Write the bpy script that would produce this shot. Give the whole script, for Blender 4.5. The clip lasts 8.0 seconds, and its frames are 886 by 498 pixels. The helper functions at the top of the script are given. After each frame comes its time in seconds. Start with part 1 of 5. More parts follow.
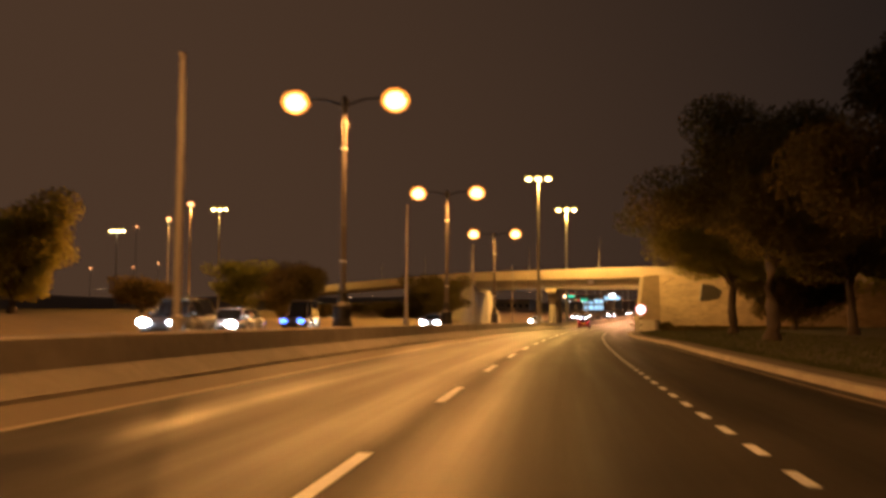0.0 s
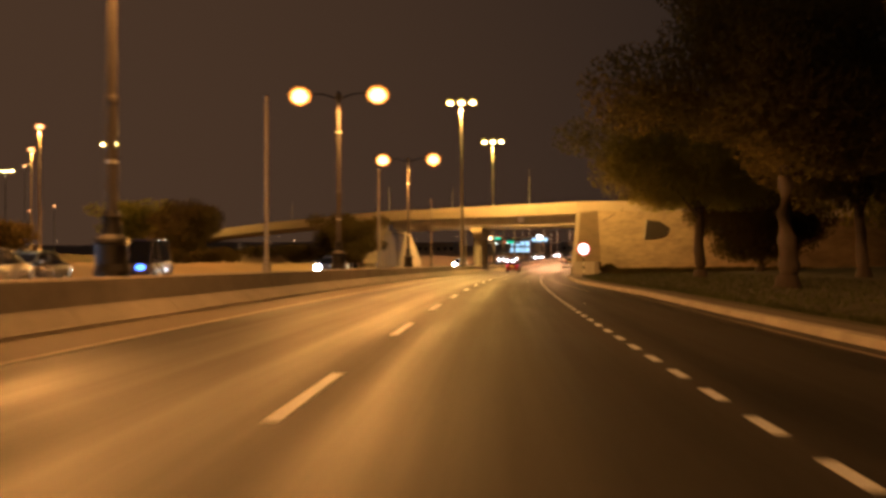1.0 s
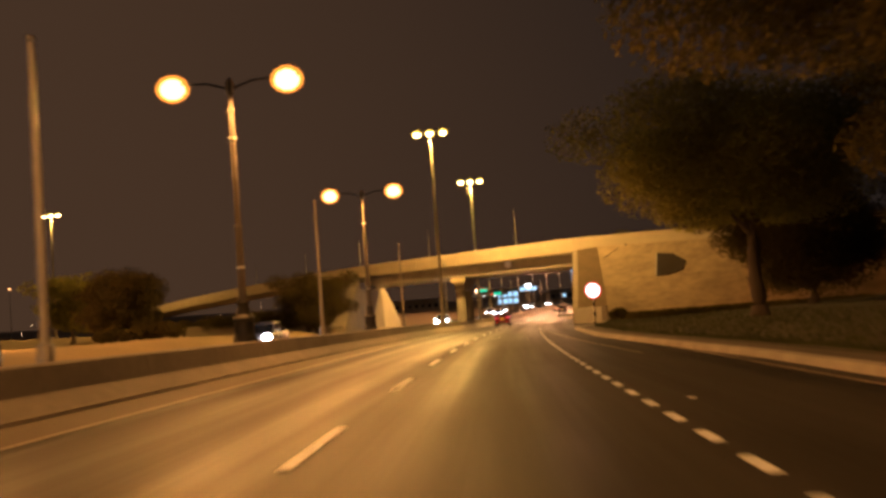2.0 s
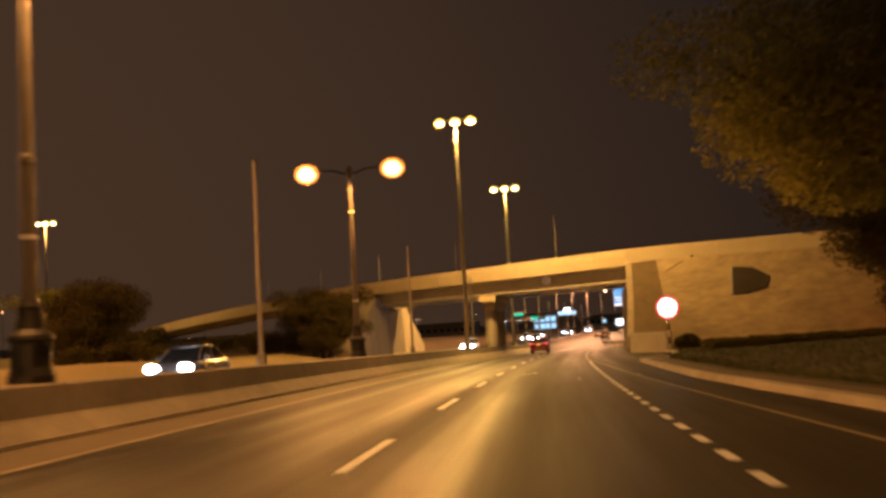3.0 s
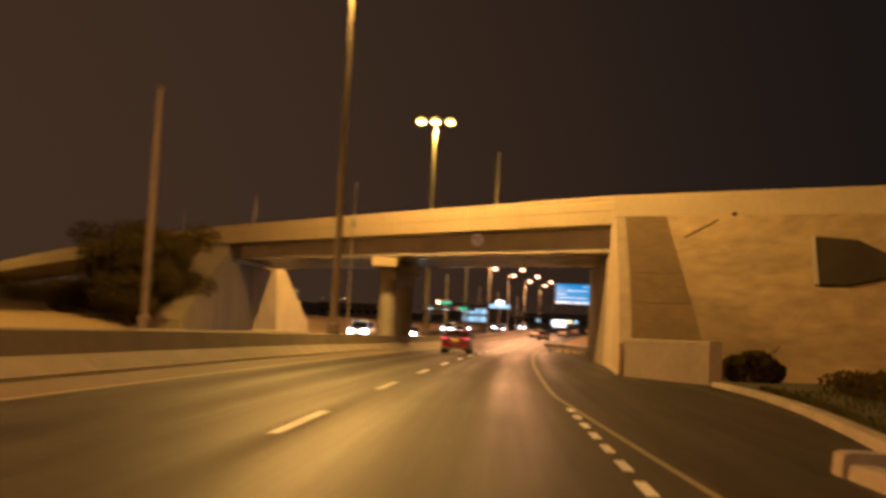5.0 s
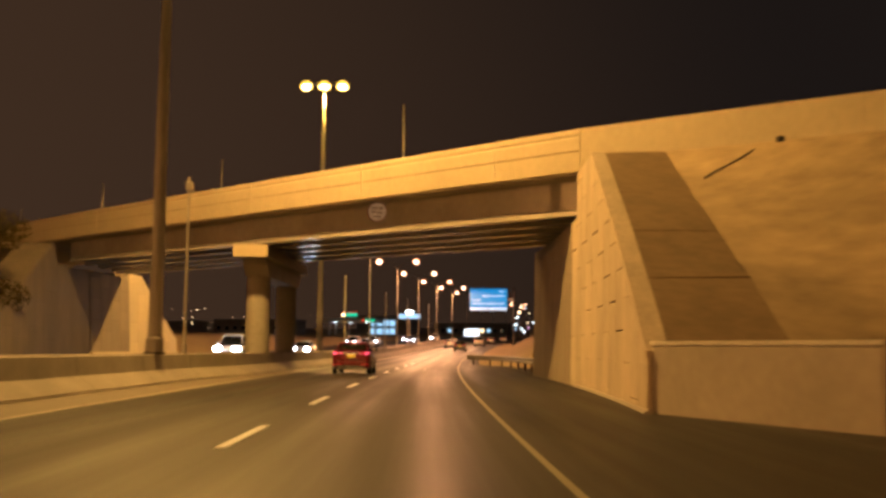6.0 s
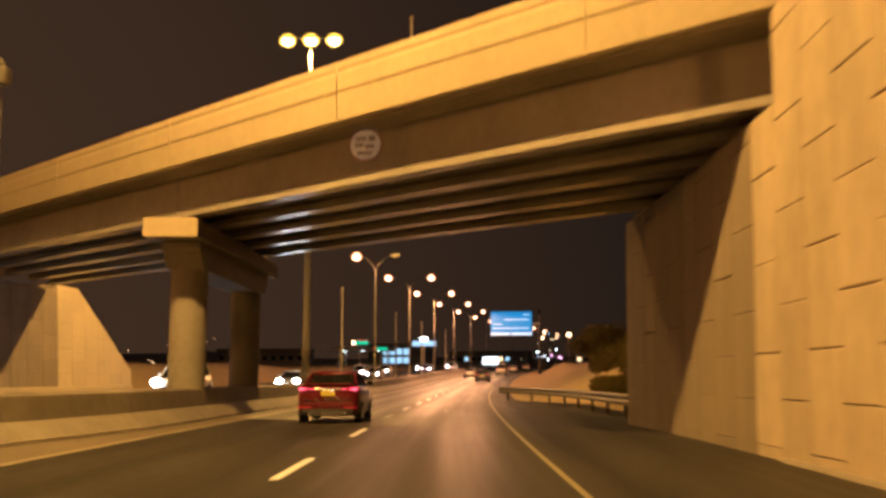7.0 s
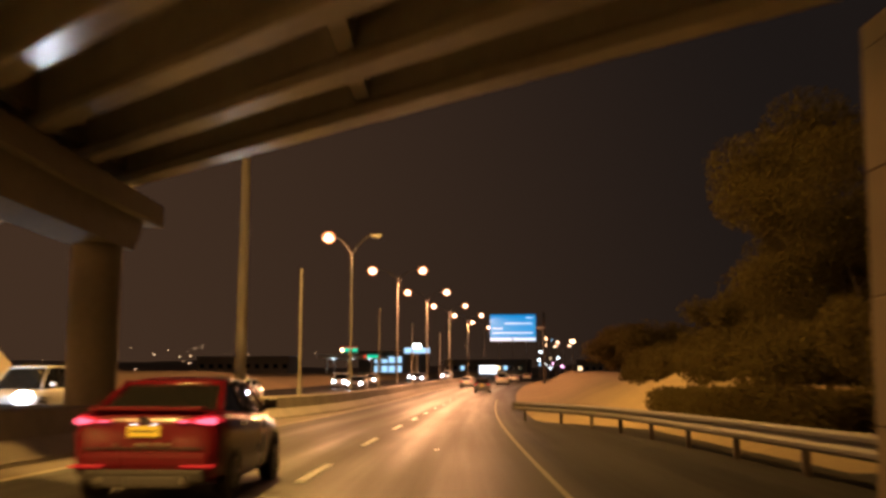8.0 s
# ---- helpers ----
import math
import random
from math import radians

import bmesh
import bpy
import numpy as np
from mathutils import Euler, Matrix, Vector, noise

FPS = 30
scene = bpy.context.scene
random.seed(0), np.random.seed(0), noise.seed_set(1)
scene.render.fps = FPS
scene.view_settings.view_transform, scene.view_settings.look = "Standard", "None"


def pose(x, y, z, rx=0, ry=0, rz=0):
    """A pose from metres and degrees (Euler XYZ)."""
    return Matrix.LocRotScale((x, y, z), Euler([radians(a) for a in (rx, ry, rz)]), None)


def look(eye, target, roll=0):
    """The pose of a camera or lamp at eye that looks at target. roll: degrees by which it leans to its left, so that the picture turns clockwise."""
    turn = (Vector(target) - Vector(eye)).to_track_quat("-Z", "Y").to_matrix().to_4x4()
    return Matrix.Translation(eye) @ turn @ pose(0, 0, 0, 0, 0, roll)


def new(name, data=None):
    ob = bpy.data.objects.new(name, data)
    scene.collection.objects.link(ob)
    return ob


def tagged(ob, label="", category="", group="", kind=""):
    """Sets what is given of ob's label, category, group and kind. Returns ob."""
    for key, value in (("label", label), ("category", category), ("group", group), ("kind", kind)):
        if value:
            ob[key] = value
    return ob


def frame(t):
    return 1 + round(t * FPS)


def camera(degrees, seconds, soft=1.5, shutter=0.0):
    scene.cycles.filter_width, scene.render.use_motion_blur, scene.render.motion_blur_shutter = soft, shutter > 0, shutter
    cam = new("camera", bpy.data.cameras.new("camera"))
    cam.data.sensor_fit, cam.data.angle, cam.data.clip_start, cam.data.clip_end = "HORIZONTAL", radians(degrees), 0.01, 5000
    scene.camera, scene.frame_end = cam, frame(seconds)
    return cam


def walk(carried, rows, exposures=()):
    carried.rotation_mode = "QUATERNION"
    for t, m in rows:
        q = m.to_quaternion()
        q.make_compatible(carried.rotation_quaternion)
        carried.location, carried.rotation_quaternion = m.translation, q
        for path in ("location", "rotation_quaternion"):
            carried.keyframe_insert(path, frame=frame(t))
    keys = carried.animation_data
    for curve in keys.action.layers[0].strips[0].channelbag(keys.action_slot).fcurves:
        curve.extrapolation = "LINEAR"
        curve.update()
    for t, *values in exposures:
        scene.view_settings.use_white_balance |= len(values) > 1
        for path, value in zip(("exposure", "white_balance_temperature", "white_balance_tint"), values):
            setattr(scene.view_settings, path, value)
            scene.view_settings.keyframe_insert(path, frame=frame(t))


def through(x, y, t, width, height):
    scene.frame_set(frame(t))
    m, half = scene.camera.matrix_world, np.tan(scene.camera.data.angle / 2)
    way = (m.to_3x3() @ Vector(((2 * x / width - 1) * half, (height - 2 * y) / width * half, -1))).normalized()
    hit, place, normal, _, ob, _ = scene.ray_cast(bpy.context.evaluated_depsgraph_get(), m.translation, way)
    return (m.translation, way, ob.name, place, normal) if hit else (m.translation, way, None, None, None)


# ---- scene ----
cam = camera(46.1, 8.0, soft=3.2, shutter=0.5)
PATH = [
    (0, (1.912, 1.934, 1.293), (1.857, 3.929, 1.428), 0.4),
    (0.2, (2.135, 5.439, 1.277), (2.095, 7.436, 1.387), 0.9),
    (0.5, (2.505, 10.765, 1.258), (2.49, 12.764, 1.328), 0.7),
    (0.7, (2.795, 14.396, 1.25), (2.834, 16.395, 1.292), 0.7),
    (1, (3.286, 19.931, 1.244), (3.374, 21.929, 1.272), -0.2),
    (1.2, (3.639, 23.646, 1.243), (3.755, 25.643, 1.275), -1.2),
    (1.5, (4.199, 29.225, 1.241), (4.332, 31.219, 1.31), -3.2),
    (1.7, (4.59, 32.936, 1.236), (4.718, 34.929, 1.335), -4.3),
    (2.8, (6.858, 53.284, 1.202), (6.932, 55.274, 1.385), -3.2),
    (3, (7.269, 56.993, 1.205), (7.32, 58.984, 1.392), -3.3),
    (3.2, (7.678, 60.721, 1.212), (7.712, 62.711, 1.401), -3.3),
    (3.5, (8.339, 66.463, 1.204), (8.363, 68.454, 1.392), -3.5),
    (3.7, (8.844, 70.452, 1.173), (8.87, 72.443, 1.358), -3.1),
    (4, (9.65, 76.492, 1.142), (9.694, 78.483, 1.324), -1.8),
    (4.2, (10.18, 80.405, 1.168), (10.228, 82.395, 1.354), -0.4),
    (4.5, (10.966, 85.986, 1.23), (11.022, 87.976, 1.417), 1.8),
    (4.7, (11.495, 89.502, 1.245), (11.569, 91.493, 1.426), 2.8),
    (5, (12.286, 94.713, 1.234), (12.454, 96.699, 1.396), 2.8),
    (5.2, (12.802, 98.311, 1.221), (13.044, 100.29, 1.381), 2.3),
    (6.3, (15.616, 119.326, 1.202), (15.963, 121.284, 1.415), 0.4),
    (6.5, (16.159, 123.127, 1.221), (16.502, 125.084, 1.448), 0.4),
    (6.8, (17.002, 128.697, 1.261), (17.333, 130.654, 1.503), 0.1),
    (7, (17.564, 132.346, 1.277), (17.88, 134.305, 1.524), 0.0),
    (7.2, (18.115, 135.962, 1.273), (18.419, 137.923, 1.525), -0.2),
    (7.5, (18.968, 141.284, 1.27), (19.268, 143.244, 1.532), -0.3),
    (7.7, (19.586, 144.736, 1.297), (19.895, 146.694, 1.562), -0.1),
    (8, (20.563, 149.824, 1.37), (20.887, 151.78, 1.635), 0.1),
]
walk(cam, [(t, look(eye, target, roll)) for t, eye, target, roll in PATH],
     exposures=[(0, 0.48, 6100, 10), (0.5, 0.42, 6100, 10), (1.0, 0.44, 6100, 10), (1.5, 0.42, 6100, 10), (3.0, 0.27, 6100, 10), (4.0, 0.2, 6100, 10), (4.7, 0.05, 6100, 10), (6.5, 0.06, 6100, 10), (7.5, 0.02, 6100, 10), (8, 0.16, 6100, 10)])

# ---- world: a hazy city night, with a warm glow over the lit side ----
world = bpy.data.worlds.new("night_sky")
scene.world = world
world.use_nodes = True
wn, wl = world.node_tree.nodes, world.node_tree.links
wn.clear()
w_out = wn.new("ShaderNodeOutputWorld")
w_bg = wn.new("ShaderNodeBackground")
w_tc = wn.new("ShaderNodeTexCoord")
w_dot = wn.new("ShaderNodeVectorMath")
w_dot.operation = "DOT_PRODUCT"
w_dot.inputs[1].default_value = (-0.6, 0.8, -0.1)
w_ramp = wn.new("ShaderNodeValToRGB")
w_ramp.color_ramp.elements[0].position, w_ramp.color_ramp.elements[0].color = 0.34, (0.0108, 0.0074, 0.0060, 1)
w_ramp.color_ramp.elements[1].position, w_ramp.color_ramp.elements[1].color = 1.0, (0.050, 0.0255, 0.0135, 1)
w_ramp.color_ramp.interpolation = "EASE"
w_bg.inputs["Strength"].default_value = 1.0
wl.new(w_tc.outputs["Generated"], w_dot.inputs[0])
wl.new(w_dot.outputs["Value"], w_ramp.inputs["Fac"])
wl.new(w_ramp.outputs["Color"], w_bg.inputs["Color"])
wl.new(w_bg.outputs["Background"], w_out.inputs["Surface"])

SODIUM = (1.0, 0.395, 0.085)      # street lamps
SODIUM_FAR = (1.0, 0.42, 0.17)    # street lamps past the bridge
AMBER = (1.0, 0.505, 0.105)       # high masts
STREET_W, MAST_W = 10500.0, 50000.0

# ---- the road's own coordinates: s metres along the lane line, d metres to its right ----
X0, TH0, RADIUS = -0.007, radians(4.1272), 1534.07


def rise(s):
    """The road climbs gently past the bridge."""
    if s < 190:
        return 0.0
    if s < 250:
        return 0.02 * (s - 190) ** 2 / 120
    return 0.6 + 0.02 * (min(s, 480) - 250)


def heading(s):
    return TH0 + s / RADIUS


def at(s, d, z=0.0):
    th = heading(s)
    r = RADIUS - d
    return Vector((X0 + RADIUS * math.cos(TH0) - r * math.cos(th), r * math.sin(th) - RADIUS * math.sin(TH0), z + rise(s)))


def stand(s, d, z=0.0, turn=0.0):
    """A pose at a place of the road, facing along it."""
    p = at(s, d, z)
    return pose(p.x, p.y, p.z, 0, 0, -math.degrees(heading(s)) + turn)


# ---- materials ----
def mat(name, base, rough=0.7, metal=0.0, var=0.25, scale=6.0, stain=0.25, stain_scale=0.5, bump=0.2, bump_scale=40.0, per=0.0, spec=0.5, coat=0.0, stretch=(1, 1, 1)):
    m = bpy.data.materials.new(name)
    m.use_nodes = True
    nt, ln = m.node_tree.nodes, m.node_tree.links
    b = nt["Principled BSDF"]
    tc = nt.new("ShaderNodeTexCoord")
    mp = nt.new("ShaderNodeMapping")
    mp.inputs["Scale"].default_value = stretch
    ln.new(tc.outputs["Object"], mp.inputs["Vector"])
    fine, large = nt.new("ShaderNodeTexNoise"), nt.new("ShaderNodeTexNoise")
    fine.inputs["Scale"].default_value, fine.inputs["Detail"].default_value = scale, 6
    large.inputs["Scale"].default_value, large.inputs["Detail"].default_value = stain_scale, 4
    ln.new(mp.outputs["Vector"], fine.inputs["Vector"])
    ln.new(mp.outputs["Vector"], large.inputs["Vector"])
    add = nt.new("ShaderNodeMath")
    add.operation = "MULTIPLY_ADD"
    ln.new(fine.outputs["Fac"], add.inputs[0])
    add.inputs[1].default_value = 2 * var
    add.inputs[2].default_value = 1 - var
    add2 = nt.new("ShaderNodeMath")
    add2.operation = "MULTIPLY_ADD"
    ln.new(large.outputs["Fac"], add2.inputs[0])
    add2.inputs[1].default_value = 2 * stain
    add2.inputs[2].default_value = 1 - stain
    mul = nt.new("ShaderNodeMath")
    mul.operation = "MULTIPLY"
    ln.new(add.outputs[0], mul.inputs[0])
    ln.new(add2.outputs[0], mul.inputs[1])
    last = mul
    if per:
        info = nt.new("ShaderNodeObjectInfo")
        p1 = nt.new("ShaderNodeMath")
        p1.operation = "MULTIPLY_ADD"
        ln.new(info.outputs["Random"], p1.inputs[0])
        p1.inputs[1].default_value, p1.inputs[2].default_value = 2 * per, 1 - per
        p2 = nt.new("ShaderNodeMath")
        p2.operation = "MULTIPLY"
        ln.new(mul.outputs[0], p2.inputs[0])
        ln.new(p1.outputs[0], p2.inputs[1])
        last = p2
    sc = nt.new("ShaderNodeVectorMath")
    sc.operation = "SCALE"
    sc.inputs[0].default_value = base
    ln.new(last.outputs[0], sc.inputs["Scale"])
    ln.new(sc.outputs[0], b.inputs["Base Color"])
    b.inputs["Metallic"].default_value = metal
    b.inputs["Specular IOR Level"].default_value = spec
    b.inputs["Coat Weight"].default_value = coat
    rr = nt.new("ShaderNodeMath")
    rr.operation = "MULTIPLY_ADD"
    ln.new(large.outputs["Fac"], rr.inputs[0])
    rr.inputs[1].default_value, rr.inputs[2].default_value = 0.3 * rough, 0.85 * rough
    ln.new(rr.outputs[0], b.inputs["Roughness"])
    if bump:
        bn, bp = nt.new("ShaderNodeTexNoise"), nt.new("ShaderNodeBump")
        bn.inputs["Scale"].default_value, bn.inputs["Detail"].default_value = bump_scale, 5
        ln.new(mp.outputs["Vector"], bn.inputs["Vector"])
        ln.new(bn.outputs["Fac"], bp.inputs["Height"])
        bp.inputs["Strength"].default_value, bp.inputs["Distance"].default_value = bump, 0.02
        ln.new(bp.outputs["Normal"], b.inputs["Normal"])
    return m


def leafy(name, base, through, share_through):
    """Leaves that let part of the light through."""
    m = mat(name, base, 0.9, var=0.3, scale=1.2, stain=0.4, stain_scale=0.5, bump=0, spec=0.03)
    nt, ln = m.node_tree.nodes, m.node_tree.links
    mix, tr = nt.new("ShaderNodeMixShader"), nt.new("ShaderNodeBsdfTranslucent")
    tr.inputs["Color"].default_value = (*through, 1)
    mix.inputs[0].default_value = share_through
    ln.new(nt["Principled BSDF"].outputs[0], mix.inputs[1])
    ln.new(tr.outputs[0], mix.inputs[2])
    ln.new(mix.outputs[0], nt["Material Output"].inputs["Surface"])
    return m


def glow(name, colour, strength):
    m = bpy.data.materials.new(name)
    m.use_nodes = True
    b = m.node_tree.nodes["Principled BSDF"]
    b.inputs["Base Color"].default_value = (*[0.25 * c for c in colour], 1)
    b.inputs["Emission Color"].default_value = (*colour, 1)
    b.inputs["Emission Strength"].default_value = strength
    return m


def bowl_mat(name, colour, strength, clear=0.5):
    """Frosted glass whose glow paints the lamp's glare and lets the lamp inside show."""
    m = glow(name, colour, strength)
    nt, ln = m.node_tree.nodes, m.node_tree.links
    mix, see = nt.new("ShaderNodeMixShader"), nt.new("ShaderNodeBsdfTransparent")
    mix.inputs[0].default_value = clear
    ln.new(nt["Principled BSDF"].outputs[0], mix.inputs[1])
    ln.new(see.outputs[0], mix.inputs[2])
    ln.new(mix.outputs[0], nt["Material Output"].inputs["Surface"])
    return m


def glass_mat(name, tint, rough=0.05):
    m = bpy.data.materials.new(name)
    m.use_nodes = True
    b = m.node_tree.nodes["Principled BSDF"]
    b.inputs["Base Color"].default_value = (*tint, 1)
    b.inputs["Roughness"].default_value = rough
    b.inputs["Specular IOR Level"].default_value = 0.6
    b.inputs["Coat Weight"].default_value = 0.5
    return m


def asphalt_mat(name):
    """Asphalt with wheel tracks polished along the lanes; its UV map holds metres along and across the road."""
    m = bpy.data.materials.new(name)
    m.use_nodes = True
    nt, ln = m.node_tree.nodes, m.node_tree.links
    b = nt["Principled BSDF"]

    def node(op, x, y=None, z=None):
        n = nt.new("ShaderNodeMath")
        n.operation = op
        for k, v in enumerate((x, y, z)):
            if v is None:
                continue
            if isinstance(v, (int, float)):
                n.inputs[k].default_value = v
            else:
                ln.new(v, n.inputs[k])
        return n.outputs[0]

    def noisy(vector, scale, detail=5):
        n = nt.new("ShaderNodeTexNoise")
        n.inputs["Scale"].default_value, n.inputs["Detail"].default_value = scale, detail
        ln.new(vector, n.inputs["Vector"])
        return n.outputs["Fac"]

    uv, sep, comb, comb2, tc = nt.new("ShaderNodeUVMap"), nt.new("ShaderNodeSeparateXYZ"), nt.new("ShaderNodeCombineXYZ"), nt.new("ShaderNodeCombineXYZ"), nt.new("ShaderNodeTexCoord")
    ln.new(uv.outputs["UV"], sep.inputs[0])
    along, across = sep.outputs["X"], sep.outputs["Y"]
    tracks = node("MULTIPLY_ADD", node("COSINE", node("MULTIPLY", node("ADD", across, 0.92), 2 * math.pi / 1.83)), 0.5, 0.5)
    ln.new(node("MULTIPLY", along, 0.03), comb.inputs["X"])
    ln.new(node("MULTIPLY", across, 1.3), comb.inputs["Y"])
    streak = noisy(comb.outputs[0], 1.0)
    ln.new(node("MULTIPLY", along, 0.16), comb2.inputs["X"])
    ln.new(node("MULTIPLY", across, 0.35), comb2.inputs["Y"])
    patch = noisy(comb2.outputs[0], 1.0, 3)
    fine = noisy(tc.outputs["Object"], 14.0, 6)
    polish = nt.new("ShaderNodeClamp")
    ln.new(node("ADD", node("MULTIPLY", tracks, 0.45), node("MULTIPLY_ADD", streak, 1.9, -0.70)), polish.inputs["Value"])
    polish = polish.outputs[0]
    ln.new(node("ADD", node("MULTIPLY_ADD", polish, -0.27, 0.69), node("MULTIPLY_ADD", patch, 0.16, -0.08)), b.inputs["Roughness"])
    tone = node("MULTIPLY", node("MULTIPLY_ADD", polish, -0.25, 1.1), node("MULTIPLY", node("MULTIPLY_ADD", fine, 0.7, 0.65), node("MULTIPLY_ADD", patch, 0.8, 0.6)))
    sc = nt.new("ShaderNodeVectorMath")
    sc.operation = "SCALE"
    sc.inputs[0].default_value = (0.038, 0.036, 0.033)
    ln.new(tone, sc.inputs["Scale"])
    ln.new(sc.outputs[0], b.inputs["Base Color"])
    b.inputs["Specular IOR Level"].default_value = 0.13
    bp = nt.new("ShaderNodeBump")
    bp.inputs["Strength"].default_value, bp.inputs["Distance"].default_value = 0.05, 0.006
    ln.new(noisy(tc.outputs["Object"], 60.0), bp.inputs["Height"])
    ln.new(bp.outputs["Normal"], b.inputs["Normal"])
    return m


def lay_out(ob):
    """Gives a road its UV map: metres along and across."""
    cx, cy = X0 + RADIUS * math.cos(TH0), -RADIUS * math.sin(TH0)
    layer = ob.data.uv_layers.new(name="road")
    for loop in ob.data.loops:
        v = ob.data.vertices[loop.vertex_index].co
        layer.data[loop.index].uv = ((math.atan2(v.y - cy, cx - v.x) - TH0) * RADIUS, RADIUS - math.hypot(v.x - cx, v.y - cy))


ASPHALT = asphalt_mat("asphalt")
PAINT = mat("road_paint_white", (0.74, 0.79, 0.86), 0.6, var=0.25, scale=14, stain=0.15, bump=0.15)
PAINT_OLD = mat("road_paint_worn", (0.28, 0.25, 0.19), 0.65, var=0.35, scale=9, stain=0.3, stain_scale=1.2, bump=0.15)
PAINT_YEL = mat("road_paint_yellow", (0.25, 0.23, 0.15), 0.6, var=0.3, scale=12, stain=0.2, bump=0.15)
SHOULDER = mat("worn_shoulder", (0.135, 0.112, 0.085), 0.75, var=0.25, scale=10, stain=0.3, stain_scale=0.4, bump=0.25)
DIRT = mat("dusty_earth", (0.105, 0.085, 0.06), 0.9, var=0.3, scale=7, stain=0.35, stain_scale=0.6, bump=0.5, bump_scale=18)
CONC = mat("concrete", (0.36, 0.33, 0.28), 0.85, var=0.18, scale=5, stain=0.3, stain_scale=0.45, bump=0.25, bump_scale=30)
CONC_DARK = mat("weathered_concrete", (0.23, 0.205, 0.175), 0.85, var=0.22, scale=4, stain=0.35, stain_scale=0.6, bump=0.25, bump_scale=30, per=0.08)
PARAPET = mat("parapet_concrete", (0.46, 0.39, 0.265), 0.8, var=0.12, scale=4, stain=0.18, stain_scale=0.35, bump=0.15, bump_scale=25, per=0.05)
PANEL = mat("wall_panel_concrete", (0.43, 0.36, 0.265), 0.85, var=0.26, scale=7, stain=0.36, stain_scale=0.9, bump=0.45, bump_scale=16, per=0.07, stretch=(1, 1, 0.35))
# the shade under the bridge is put into this darker panel colour
PANEL_SHADE = mat("shade_toned_panel_concrete", (0.22, 0.185, 0.145), 0.9, var=0.2, scale=5, stain=0.3, stain_scale=0.8, bump=0.4, bump_scale=16, per=0.05, stretch=(1, 1, 0.15))
# pier tone darkened for the shade below the deck
PIER = mat("pier_concrete", (0.27, 0.25, 0.22), 0.85, var=0.18, scale=5, stain=0.3, stain_scale=0.45, bump=0.25, bump_scale=30)
GIRDER = mat("girder_concrete", (0.37, 0.345, 0.31), 0.22, var=0.15, scale=3, stain=0.25, stain_scale=0.5, bump=0.03, bump_scale=25)
SLOPE_A = mat("sandstone_slope_paving", (0.32, 0.245, 0.145), 0.9, var=0.5, scale=1.1, stain=0.5, stain_scale=0.3, bump=1.0, bump_scale=3.2, stretch=(1, 1, 2.2))
# the steep field's shade is put into this darker stone colour
SLOPE_B = mat("shade_brown_stone_pitching", (0.235, 0.168, 0.095), 0.9, var=0.3, scale=2.2, stain=0.35, stain_scale=0.4, bump=0.7, bump_scale=6, stretch=(1, 1, 2.5))
SAND = mat("sandy_ground", (0.29, 0.215, 0.105), 0.95, var=0.25, scale=3, stain=0.3, stain_scale=0.15, bump=0.5, bump_scale=9)
KERB = mat("kerb_concrete", (0.34, 0.31, 0.26), 0.85, var=0.2, scale=8, stain=0.3, stain_scale=1.0, bump=0.25, per=0.12)
TURF = mat("turf_soil", (0.048, 0.049, 0.018), 0.95, var=0.45, scale=3, stain=0.4, stain_scale=0.5, bump=0.7, bump_scale=20)
GRASS = mat("grass_blades", (0.052, 0.062, 0.016), 0.8, var=0.4, scale=2, stain=0.4, stain_scale=0.4, bump=0)
# leaf tones from bright to dark, picked tree by tree
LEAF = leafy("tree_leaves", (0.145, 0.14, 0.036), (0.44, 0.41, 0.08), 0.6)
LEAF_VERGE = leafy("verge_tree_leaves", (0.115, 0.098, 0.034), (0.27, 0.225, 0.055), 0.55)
LEAF_DARK = leafy("dark_leaves", (0.080, 0.066, 0.026), (0.10, 0.08, 0.024), 0.5)
BARK = mat("bark", (0.075, 0.058, 0.042), 0.9, var=0.35, scale=6, stain=0.3, stain_scale=1.0, bump=0.8, bump_scale=14, stretch=(1, 1, 0.3))
GALV = mat("galvanised_steel", (0.33, 0.32, 0.30), 0.45, 0.75, var=0.15, scale=9, stain=0.2, stain_scale=0.8, bump=0.05)
RAIL_M = mat("dull_rail_steel", (0.13, 0.12, 0.105), 0.55, 0.5, var=0.25, scale=6, stain=0.35, stain_scale=1.2, bump=0.1)
POLE_M = mat("pole_paint", (0.29, 0.275, 0.25), 0.5, 0.2, var=0.12, scale=6, stain=0.2, stain_scale=0.6, bump=0.05)
LAMP_POLE = mat("lamp_pole_paint", (0.125, 0.112, 0.10), 0.55, 0.2, var=0.15, scale=6, stain=0.25, stain_scale=0.6, bump=0.05)
DARK_M = mat("dark_metal", (0.04, 0.038, 0.035), 0.5, 0.5, var=0.2, scale=7, stain=0.2, bump=0.05)
BLACK = mat("black_paint", (0.02, 0.02, 0.02), 0.55, var=0.2, scale=8, stain=0.2, bump=0.05)
WHITE_P = mat("white_paint", (0.75, 0.74, 0.70), 0.5, var=0.08, scale=8, stain=0.1, bump=0.05)
SIGN_OLD = mat("faded_sign_face", (0.66, 0.65, 0.63), 0.6, var=0.3, scale=7, stain=0.4, stain_scale=2.5, bump=0.05)
